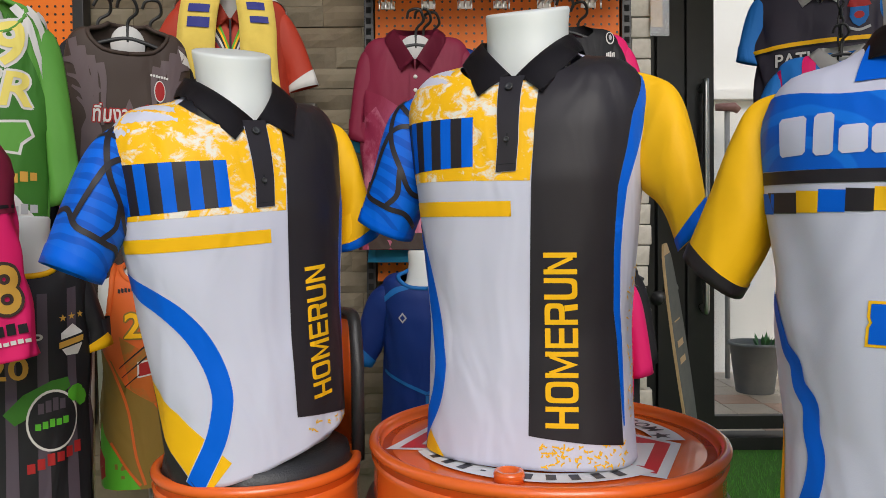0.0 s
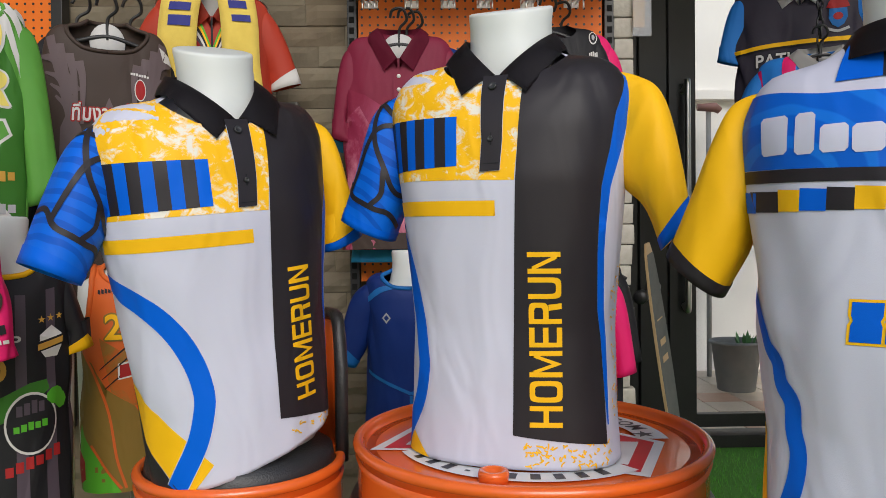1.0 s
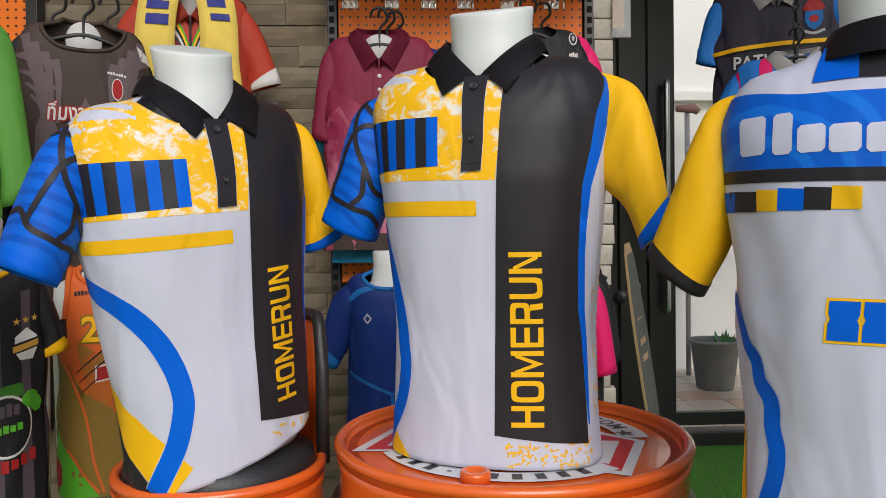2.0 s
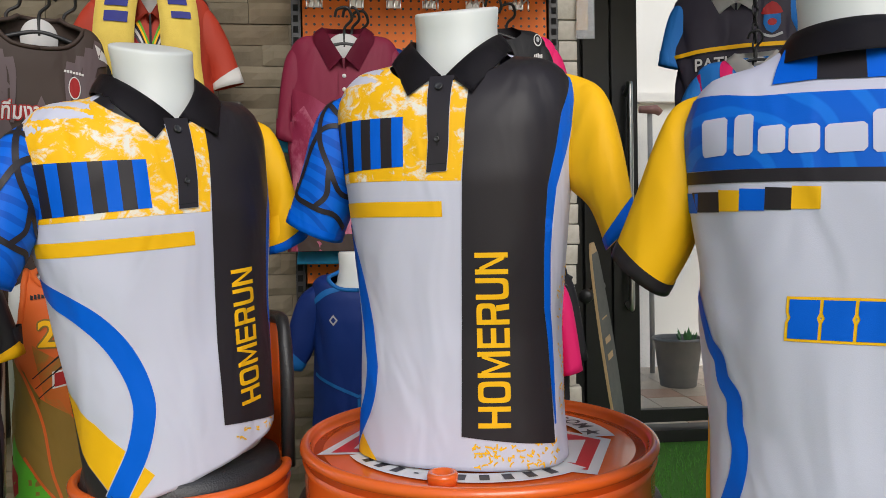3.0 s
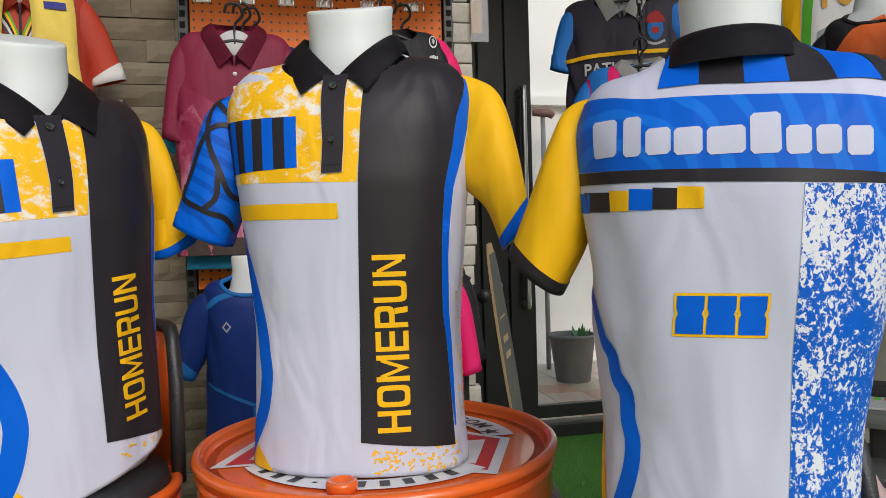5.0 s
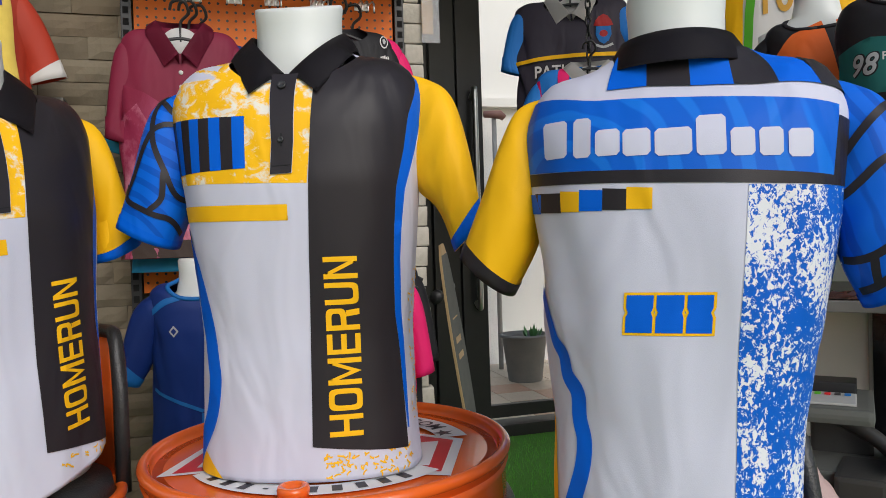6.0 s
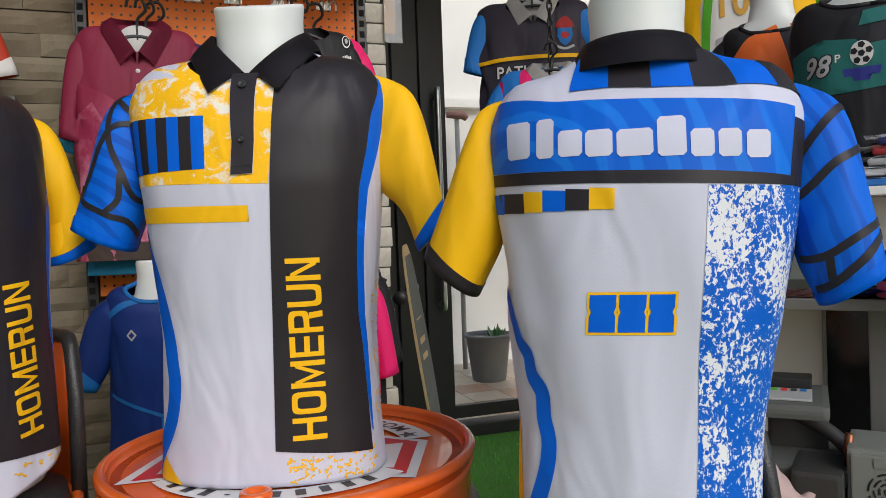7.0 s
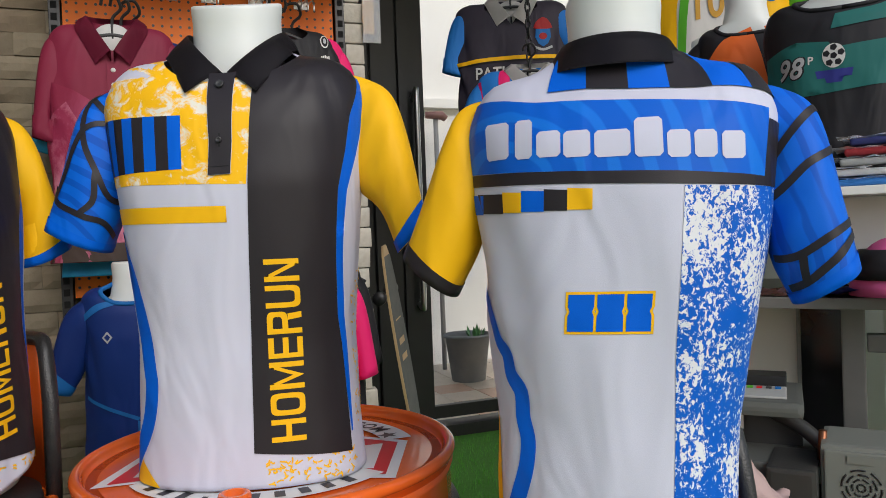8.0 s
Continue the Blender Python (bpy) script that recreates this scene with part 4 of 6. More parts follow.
def garment(m, label, w, h, d, body, slv=None, arms=None, col=None, neck=None, category="shirt", group="", seed=1, folds=0.004, cuffs=None, sw=0.062, narrow=0.36, name="jersey", armhole=None):
    """A shirt w half wide, h high and d deep. arms: how far the sleeves reach out and down, for each side; armhole: its foot and inner edge, on a vest."""
    t = thing(name, m, label, category, group)
    f = Form(((0, w * 1.03, d, d * .7), (h * .35, w * .99, d * 1.0, d * .7), (h * .7, w, d * 1.08, d * .8), (h * .84, w * 1.02, d, d * .8), (h * .90, w * .96, d * .86, d * .7),
              (h * .94, w * .78, d * .72, d * .6), (h * .972, w * (narrow + .16), d * .66, d * .56), (h, w * narrow, d * .6, d * .5)), 2.2, folds, seed, h * .04, (w * .35, w * .5), h * .2)
    f.extra = 0.0022 if d < .06 else 0.001
    ob = body_of(f, t, dip=(0.085 if d < .06 else 0.05) if neck else 0.085 if col and d < .06 else 0.05, material=body, cut=3.5 if col and d < .06 else 1.2)
    if armhole:
        foot, edge = armhole

        def brim(z):
            return w * 1.04 - (w * 1.04 - edge) * min(1.0, max(0.0, (z - foot) / (h * .3))) ** .5

        bm = bmesh.new()
        bm.from_mesh(ob.data)
        bmesh.ops.delete(bm, geom=[q for q in bm.faces if q.calc_center_median().z > foot and abs(q.calc_center_median().x) > brim(q.calc_center_median().z)], context="FACES")
        bm.to_mesh(ob.data)
        bm.free()
        for sg in (-1, 1):
            rim = []
            for z in np.linspace(foot, h * .95, 16):
                ph = np.linspace(0, sg * math.pi / 2, 60)
                q = f.at(ph, np.full(60, z))
                k = int(np.argmin(np.abs(np.abs(q[:, 0]) - brim(z))))
                rim.append(tuple(q[k]))
            part("armhole_rib", tube(smooth_curve(rim, 2), .007, 8), neck or body, t)
    if slv:
        for sg, (ox, oz), mt in ((-1, arms[0], slv[0]), (1, arms[1], slv[1])):
            if mt is None:
                continue
            e = sw * .95
            outer = [(w * .70, h * .95), (w * .98, h * .915), (w + ox * .5 + e * .35, h * .80), (w + ox + e * .75, h * .86 - oz + e * .25)]
            inner = [(w * .5, h * .74), (w * .80, h * .70), (w * .97, h * .86 - oz * .75), (w + ox - e * .75, h * .86 - oz - e * .2)]
            _, rings = sleeve("sleeve", [(sg * x, z) for x, z in outer], [(sg * x, z) for x, z in inner], [d * k for k in ((.55, .62, .58, .5) if d < .06 else (.42, .5, .46, .4))], mt, t, seed=seed + sg, folds=.06, seg=32, n=18)
            if cuffs:
                cuff_band("cuff", rings, cuffs, t, 0.12)
    if col:
        polo_collar(f, t, material=col, fold=w * narrow * 1.06, label="", tip=w * .26, front=.006, broad=.9, drop=.10 if d < .06 else .066)
    if neck:
        # rib round the open neck, and the inside of the back
        pts = []
        for i in range(49):
            a = 2 * math.pi * i / 48
            zt = f.z1 - (0.085 if d < .06 else 0.05) * max(0.0, math.cos(a)) ** 1.2
            pts.append(Vector(f.at([a], [zt])[0]))
        part("neck_rib", tube(pts, 0.006, 8), neck, t)
    if neck or col:
        ins = lathe([(0.0, 0.0), (1.0, 0.0), (0.98, 0.03), (0.0, 0.05)], 24)
        for v in ins.verts:
            x, y, z = v.co
            v.co = (x * w * narrow * .93, d * .38 - z * 0.1, f.z1 - 0.05 + y * 0.052)
        part("inner_back", ins, LINING, t, "pale inner back with a printed size mark")
    return t, f


def dress_form(m, z0, z1, r, label="grey-white plastic torso mannequin under a jersey", w=.1):
    rings = []
    for z, a, b in ((z0, w, .05), (z0 + (z1 - z0) * .6, w * 1.05, .055), (z1 - .12, w, .05), (z1 - .085, r * 1.1, r), (z1 - .04, r * .95, r * .9), (z1 - .006, r, r * .95), (z1, r * .93, r * .88)):
        rings.append([(a * math.cos(2 * math.pi * i / 32), b * math.sin(2 * math.pi * i / 32), z) for i in range(32)])
    ob = part("mannequin", ringloft(rings, True, True, True), PALE)
    ob.matrix_world = m
    x, y, z = m.translation
    if z + z0 < 1.0:
        st = thing("display_stand", pose(x, y, 0), "steel pole stand with a round foot under a mannequin", "stand", "display stands")
        part("foot", lathe([(0, 0), (.12, 0), (.12, .008), (.03, .016), (0, .016)], 32), GREYMETAL, st)
        part("pole", tube([(0, 0, .016), (0, 0, (z + z0) * .6), (0, 0, z + z0 + .001)], .014, 12), CHROME, st)
    return tagged(ob, label, "mannequin", "torso mannequins")


def cord(x, y, z):
    c = thing("ceiling_cable", pose(x, y, 0), "thin black cable hanging from the ceiling", "cable", "ceiling cables")
    part("strand", tube([(0, 0, z), (0.002, 0, (z + 3.2) / 2), (0, 0, 3.2)], .003, 6), DARK, c)


def hanger(x, y, z, yaw=0.0, half=0.13, drop=0.05, arm=True):
    t = thing("clothes_hanger", pose(x, y, z, 0, 0, yaw), "black plastic clothes hanger with a hooked top", "hanger", "clothes hangers")
    part("hook", tube(smooth_curve([(0, 0, -.01), (0, 0, .03), (.004, -.005, .05), (.024, -.02, .07), (.012, -.035, .098), (-.018, -.03, .095), (-.026, -.02, .075)], 5), .0045, 8), VINYL, t)
    if arm:
        part("arm", tube(smooth_curve([(-half, 0, -drop), (-half * .6, 0, -drop * .45), (0, 0, 0), (half * .6, 0, -drop * .45), (half, 0, -drop)], 5), .006, 8), VINYL, t)
    return t


def quadstrip(f, t, name, line, width, material, off=.0012, n=4, label=""):
    return strip_print(name, f, t, band(line, width, n), material, off, label)


def word(f, t, text, s, z, length, high, material, off=.0014, spin=0, bold=.02, outline=None, shear=0.0):
    if outline:
        for i, (a, b) in enumerate(((-1, 0), (1, 0), (0, 1), (0, -1), (-.7, -.7), (.7, .7), (-.7, .7), (.7, -.7))):
            bm = letters(text, length, high, bold, spin, (s + a * high * .07, z + b * high * .07), 1.05, shear)
            part("lettering_edge", wrap(f, fill(bm, .012), off - .0008 + .00005 * i), outline, t)
    part("lettering", wrap(f, fill(letters(text, length, high, bold, spin, (s, z), 1.05, shear), .012), off + .0008), material, t)


def bars(f, t, s, z, length, high, count, material, off=.0014, slant=0.0):
    """Unreadable writing as a run of plain bars."""
    w = length / count
    for i in range(count):
        a = s + w * i
        hh = high * (0.8 + 0.2 * ((i * 7) % 3) / 2)
        y = z + slant * w * i
        patch(f, "print_bar", [(a, y), (a + w * .78, y), (a + w * .78, y + hh), (a, y + hh)], material, t, off, .03)


LINING = mat("pale_lining", (0.62, 0.60, 0.58), 0.8, 0, (0.5, 0.5, 0.5), 40, 0.3)
MAROON = cloth("maroon_jersey", (0.22, 0.018, 0.05), (0.17, 0.013, 0.036), 5)
ROSE = splatter("rose_splash_print", (0.50, 0.17, 0.24), (0.24, 0.02, 0.06), 7, 0.44, 0.60, (1, 1, 0.6))
FADE = splatter("plum_rose_print", (0.30, 0.045, 0.10), (0.22, 0.018, 0.05), 6, 0.40, 0.60, (1, 1, 0.5))
CYAN = cloth("cyan_jersey", (0.03, 0.30, 0.48), (0.02, 0.20, 0.42), 18)
NAVY = cloth("royal_jersey", (0.008, 0.035, 0.20), (0.005, 0.02, 0.12), 5)
SKY = cloth("sky_trim", (0.012, 0.14, 0.42))
PINK = cloth("hot_pink_jersey", (0.78, 0.02, 0.16), (0.68, 0.015, 0.13), 6)
GREEN = cloth("green_jersey", (0.12, 0.34, 0.055), (0.09, 0.28, 0.045), 5)
DGREEN = cloth("dark_green_jersey", (0.05, 0.19, 0.025), (0.04, 0.15, 0.02), 5)
LEMON = cloth("lemon_print", (0.82, 0.68, 0.16))
LIME = cloth("lime_jersey", (0.10, 0.42, 0.03))
BROWN = cloth("brown_jersey", (0.062, 0.042, 0.034), (0.05, 0.034, 0.028), 6)
TAUPE = cloth("taupe_print", (0.13, 0.095, 0.10))
REDJ = cloth("red_jersey", (0.46, 0.05, 0.025), (0.38, 0.04, 0.02), 5)
OFFWHITE = cloth("offwhite_jersey", (0.66, 0.64, 0.62))
TERRY = mat("yellow_terry", (0.80, 0.60, 0.12), 0.9, 0, (0.70, 0.50, 0.09), 30, 0.4, 0.6, 500, 0.2)
INDIGO = cloth("indigo_print", (0.03, 0.035, 0.22))
ORNG = cloth("orange_jersey", (0.72, 0.12, 0.018), (0.58, 0.13, 0.03), 6)
OLIVE = cloth("olive_jersey", (0.26, 0.15, 0.03), (0.20, 0.14, 0.03), 6)
RUST = splatter("rust_camouflage_print", (0.50, 0.12, 0.02), (0.30, 0.15, 0.03), 10, 0.46, 0.56)
GOLD = cloth("gold_print", (0.62, 0.34, 0.06))
PLUM = cloth("plum_stripe", (0.085, 0.065, 0.085))
INKY = cloth("black_jersey", (0.014, 0.0135, 0.016), (0.020, 0.019, 0.022), 7)
AZURE = cloth("azure_jersey", (0.03, 0.22, 0.66), (0.02, 0.17, 0.56), 5)
TEAL = cloth("teal_print", (0.018, 0.13, 0.12))
BLOOD = cloth("crest_red", (0.36, 0.02, 0.02))
GREYW = cloth("grey_print", (0.42, 0.42, 0.43))

# maroon polo and the shirts stacked behind it
t, f = garment(face_pose(-.078, 2.27, 1.165, 0, 0), "maroon polo shirt fading to a rose splash on a black hanger", .165, .655, .042, MAROON, (MAROON, MAROON), ((.012, .235), (.012, .235)), MAROON, group="hanging shirts", seed=3, folds=.006, sw=.045, name="polo_shirt")
patch(f, "fade_field", [(-.25, .52), (-.10, .46), (.02, .38), (.25, .42), (.25, .2), (-.25, .2)], FADE, t, .0005, .02)
patch(f, "splash_field", [(-.2, .36), (-.12, .43), (-.07, .34), (-.02, .30), (.08, .28), (.2, .30), (.2, .001), (-.2, .001)], ROSE, t, .001, .02)
patch(f, "hem_field", [(-.25, .05), (.25, .05), (.25, .001), (-.25, .001)], BROWN, t, .0016, .03)
patch(f, "placket", [(-.016, .54), (.016, .54), (.016, .38), (-.016, .38)], MAROON, t, .003, .02)
for z in (.515, .475, .435):
    b = part("button", lathe([(0, 0), (.0062, 0), (.0062, .002), (0, .003)], 14), OFFWHITE, t)
    b.matrix_basis = Matrix.Translation(f.lift([0.0], [z], .004)[0]) @ pose(0, 0, 0, 84, 0, 0)
bars(f, t, .055, .505, .080, .011, 7, GOLD, slant=.1)
bars(f, t, .056, .492, .05, .006, 4, GOLD, slant=.1)
hanger(-.078, 2.285, 1.790, 0, .06, .012)
for dx, dy, mt, lab in ((.022, .05, CYAN, "cyan patterned shirt hanging behind the maroon polo"), (.048, .085, NAVY, "royal blue shirt hanging behind the others")):
    g, _ = garment(face_pose(-.078 + dx, 2.27 + dy, 1.115 + dy * .2, 0), lab, .165, .685 - dy * .1, .036, mt, (mt, mt), ((.038, .245), (.03, .24)), group="hanging shirts", seed=7, folds=.006, sw=.055)
    hanger(-.078 + dx, 2.27 + dy, 1.80, 0)
# black and pink shirts by the upright
for x, y, z, h, w, mt, lab, sd in ((.375, 2.28, 1.20, .645, .165, INKY, "black sports shirt with a small round badge on a hanger", 2), (.43, 2.345, 1.18, .665, .165, PINK, "hot pink sports shirt hanging behind the black one", 5),
                                   (.43, 2.14, .52, .60, .115, PINK, "hot pink sports shirt low on the stone wall", 4), (.465, 2.21, .54, .60, .115, INKY, "black sports shirt with pale cuff print", 6)):
    t, f = garment(face_pose(x, y, z, 0), lab, w, h, .045, mt, (mt, mt), ((.03, .22), (.03, .24)), group="hanging shirts", seed=sd, folds=.006, sw=.042)
    if sd == 2:
        patch(f, "badge_ring", disc(.135, .575, .014, .016), OFFWHITE, t, .0014)
        patch(f, "badge_field", disc(.135, .575, .011, .013), INKY, t, .0018)
        patch(f, "badge_mark", disc(.135, .575, .006, .008, 5), GREYW, t, .0022)
        bars(f, t, .12, .535, .03, .010, 5, OFFWHITE)
    hanger(x, y, z + h - .02)
# small royal blue jersey on its own form
m = face_pose(-.053, 2.12, .665, 4)
t, f = garment(m, "royal blue jersey with sky blue trim on a small mannequin", .122, .445, .075, NAVY, (NAVY, NAVY), ((.062, .205), (.062, .205)), None, SKY, seed=4, folds=.003, cuffs=SKY, sw=.042, group="mannequin jerseys")
for sg in (-1, 1):
    quadstrip(f, t, "trim_line", [(sg * .16, .345), (sg * .10, .375), (sg * .045, .40)], .011, SKY)
    quadstrip(f, t, "trim_line", [(sg * .0, .105), (sg * .05, .128), (sg * .13, .165)], .009, SKY)
quadstrip(f, t, "trim_line", [(0, .10), (0, .002)], .008, SKY, n=1)
patch(f, "diamond_badge", [(-.078, .315), (-.066, .330), (-.054, .315), (-.066, .300)], GREYW, t, .0014)
patch(f, "diamond_field", [(-.073, .315), (-.066, .3235), (-.059, .315), (-.066, .3065)], NAVY, t, .0019)
bars(f, t, .03, .29, .04, .035, 2, GREYW)
dress_form(m, .02, .50, .048, w=.085)

# orange and olive sleeveless jersey
m = face_pose(-.712, 1.811, .620, 22, 0)
t, f = garment(m, "orange and olive sleeveless jersey on a mannequin", .115, .53, .085, ORNG, None, None, None, ORNG, seed=6, group="mannequin jerseys", narrow=.40, armhole=(.335, .083))
patch(f, "olive_field", [(-.30, .335), (-.135, .33), (-.095, .30), (-.06, .24), (.0, .20), (.06, .10), (.08, .001), (-.30, .001)], OLIVE, t, .001, .02)
patch(f, "orange_field", [(-.075, .36), (-.03, .33), (.10, .36), (.10, .24), (.0, .20), (-.05, .235)], RUST, t, .0013, .02)
patch(f, "green_field", [(-.20, .26), (-.155, .22), (-.12, .13), (-.07, .06), (-.03, .001), (-.20, .001)], LIME, t, .0014, .02)
patch(f, "olive_field", [(-.17, .30), (-.13, .27), (-.115, .20), (-.14, .13), (-.17, .16)], OLIVE, t, .0017, .02)
patch(f, "rust_field", [(-.20, .11), (-.15, .105), (-.118, .07), (-.115, .03), (-.14, .012), (-.20, .02)], BLOOD, t, .0018, .02)
quadstrip(f, t, "orange_line", [(-.115, .32), (-.085, .27), (-.055, .18), (-.04, .08), (-.02, .01)], .006, ORNG, .0019)
quadstrip(f, t, "orange_line", [(-.10, .11), (-.06, .05), (-.03, .01)], .006, ORNG, .0021)
patch(f, "badge", [(-.034, .262), (.012, .270), (.012, .308), (-.034, .300)], OFFWHITE, t, .0022)
patch(f, "badge_field", [(-.030, .266), (.008, .274), (.008, .304), (-.030, .296)], BLOOD, t, .0027)
word(f, t, "2", -.060, .355, .036, .058, YELLOW, .0022, outline=OLIVE)
bars(f, t, -.075, .452, .045, .009, 6, INKY, slant=.35)
for k in range(3):
    quadstrip(f, t, "slash", [(-.075 + .006 * k, .285 - .022 * k), (-.018 + .006 * k, .335 - .022 * k)], (.002, .004), INKY, .0023, n=1)
dress_form(m, .02, .60, .05, w=.118)

# black and plum striped jersey with a round badge
m = face_pose(-.862, 1.523, .597, 27)
t, f = garment(m, "black jersey with plum stripes and a round green-edged badge", .122, .585, .085, INKY, (INKY, INKY), ((.02, .15), (.012, .13)), None, YELLOW, seed=8, cuffs=YELLOW, sw=.045, group="mannequin jerseys")
for s in (-.19, -.13, -.075, -.02, .035, .09, .15):
    patch(f, "stripe", [(s - .012, .001), (s + .012, .001), (s + .010, .30), (s + .009, .50), (s - .009, .50), (s - .010, .30)], PLUM, t, .001, .025)
patch(f, "badge_leaf", [(-.035, .268), (.0, .305), (.05, .328), (.08, .332), (.085, .312), (.02, .265), (-.015, .245)], DGREEN, t, .0013)
patch(f, "badge_ring", disc(.052, .248, .048, .062), OFFWHITE, t, .0016)
patch(f, "badge_field", disc(.052, .248, .044, .057), INKY, t, .0021)
patch(f, "badge_leaf", disc(.098, .297, .02, .018, 9), LIME, t, .0026)
patch(f, "badge_leaf", disc(.110, .286, .016, .018, 7), LIME, t, .0029)
bars(f, t, .020, .232, .062, .016, 5, LIME, .0026, .15)
bars(f, t, .025, .264, .052, .026, 4, PLUM, .0026, .15)
bars(f, t, .005, .148, .105, .024, 6, BLOOD, .0018, .3)
patch(f, "crest", [(.068, .39), (.078, .375), (.105, .375), (.115, .395), (.115, .42), (.092, .438), (.068, .42)], OFFWHITE, t, .0016)
patch(f, "crest_field", [(.056, .385), (.125, .40), (.125, .42), (.056, .405)], INKY, t, .0021)
patch(f, "crest_ribbon", [(.064, .39), (.117, .402), (.117, .414), (.064, .402)], GOLD, t, .0026)
for i in range(3):
    patch(f, "star", [((.008 if k % 2 == 0 else .003) * math.sin(math.pi * k / 5) + .072 + .018 * i, (.008 if k % 2 == 0 else .003) * math.cos(math.pi * k / 5) + .450 + .003 * i) for k in range(10)], GOLD, t, .0016)
word(f, t, "P", .018, .40, .018, .022, OFFWHITE)
word(f, t, "20", -.06, .335, .07, .045, GOLD)
dress_form(m, .02, .655, .052, w=.125)

# pink jersey with a gold number, its upper part maroon
t, f = garment(face_pose(-.832, 1.262, .985, 31, -7), "hot pink and maroon jersey with a gold number", .125, .40, .045, PINK, None, None, seed=9, folds=.005, group="hanging shirts")
patch(f, "maroon_field", [(-.2, .25), (.2, .255), (.2, .37), (.08, .399), (-.08, .399), (-.2, .37)], MAROON, t, .001, .02)
quadstrip(f, t, "band", [(-.14, .262), (.14, .266)], .006, INKY, .0016, 1)
word(f, t, "28", .015, .082, .10, .085, GOLD, .0022, outline=BROWN)
bars(f, t, .045, .045, .075, .020, 4, INKY, .0016)
bars(f, t, .04, .028, .08, .008, 7, OFFWHITE, .0016)
hanger(-.872, 1.238, 1.35, 30, .1)
cord(-.872, 1.216, 1.44)

# green long-sleeved jersey with a big number
t, f = garment(face_pose(-.99, 1.61, 1.13, 27), "green long-sleeved jersey with yellow number and white stripes", .122, .60, .04, GREEN, (GREEN, GREEN), ((.0, .4), (.035, .36)), None, GREEN, seed=2, folds=.005, sw=.048, group="hanging shirts")
patch(f, "side_field", [(.05, .56), (.10, .45), (.14, .33), (.20, .30), (.20, .001), (.02, .001), (-.02, .20), (.0, .42)], DGREEN, t, .001, .02)
patch(f, "white_field", [(-.02, .16), (.03, .10), (.10, .001), (.20, .001), (.16, .04), (.06, .17), (-.02, .24)], OFFWHITE, t, .0015, .02)
for k in range(3):
    quadstrip(f, t, "blue_slash", [(.0 + .02 * k, .09 - .01 * k), (.07 + .02 * k, .004)], .009, INDIGO, .0020, 1)
for k in range(4):
    quadstrip(f, t, "shoulder_stripe", [(.06 + .025 * k, .575 - .012 * k), (.10 + .022 * k, .50), (.135 + .016 * k, .37)], (.016, .008), OFFWHITE, .0016)
quadstrip(f, t, "side_stripe", [(.185, .34), (.19, .20), (.19, .10)], .016, OFFWHITE, .0016)
for k in range(7):
    patch(f, "side_dash", [(.18, .32 - .035 * k), (.2, .335 - .035 * k), (.2, .32 - .035 * k), (.18, .305 - .035 * k)], INDIGO, t, .0021)
word(f, t, "9", .022, .447, .060, .095, LEMON, .0022, outline=OFFWHITE)
word(f, t, "ER", -.026, .362, .120, .074, LEMON, .0022, outline=OFFWHITE, shear=.2)
patch(f, "map_edge", [(-.04, .25), (.03, .262), (.07, .258), (.075, .28), (.098, .30), (.085, .335), (-.04, .325)], OFFWHITE, t, .0014)
patch(f, "map_field", [(-.04, .256), (.03, .268), (.065, .264), (.07, .284), (.091, .302), (.080, .329), (-.04, .319)], GREEN, t, .0019)
for z, col_ in ((.195, GOLD), (.125, GREYW), (.07, GREYW)):
    bars(f, t, .03, z, .075, .022, 4, col_, .0026, .15)
hanger(-.99, 1.61, 1.66, 27, .1)
cord(-.99, 1.585, 1.75)

# brown sleeveless over black, with lettering
t, f = garment(face_pose(-.836, 1.992, 1.06, 24), "brown round-necked jersey with taupe feather print over black sleeves", .152, .715, .042, BROWN, None, None, None, BROWN, seed=5, folds=.005, sw=.045, group="hanging shirts", narrow=.31)
for sg in (-1, 1):
    for k in range(4):
        quadstrip(f, t, "feather", [(sg * (.16 - .012 * k), .60 - .03 * k), (sg * (.12 - .008 * k), .59 - .04 * k), (sg * (.075 + .004 * k), .52 - .055 * k)], (.006, .026), TAUPE, .0014)
for sg in (-1, 1):
    for k in range(4):
        quadstrip(f, t, "feather", [(sg * (.135 - .022 * k), .635 - .012 * k), (sg * (.12 - .02 * k), .58 - .01 * k), (sg * (.10 - .012 * k), .50 - .02 * k)], (.022, .008), TAUPE, .0016)
for s, z in ((0.0, .45), (-.09, .43), (.08, .41)):
    patch(f, "feather", [(s - .03, z - .1), (s + .03, z - .1), (s + .024, z), (s, z + .06), (s - .024, z)], TAUPE, t, .0012)
patch(f, "shoulder_tag", [(.125, .63), (.155, .615), (.165, .60), (.135, .605)], OFFWHITE, t, .0016)
patch(f, "crest_ring", disc(.075, .535, .014, .029), OFFWHITE, t, .0018)
patch(f, "crest_field", disc(.075, .535, .012, .026), BLOOD, t, .0023)
patch(f, "crest_tail", [(.07, .50), (.08, .50), (.078, .45), (.073, .45)], BLOOD, t, .0023)
bars(f, t, .052, .574, .046, .007, 7, OFFWHITE, .0018, -.15)
word(f, t, "ทีมงานดีท้า", -.088, .448, .175, .050, OFFWHITE, .0022, outline=BLOOD, shear=.12)
hanger(-.842, 2.005, 1.742, 24, .10, .03)
hanger(-.93, 2.02, 1.75, 60, arm=False)
hanger(-.80, 2.05, 1.75, 40, arm=False)
cord(-.86, 1.955, 1.825)

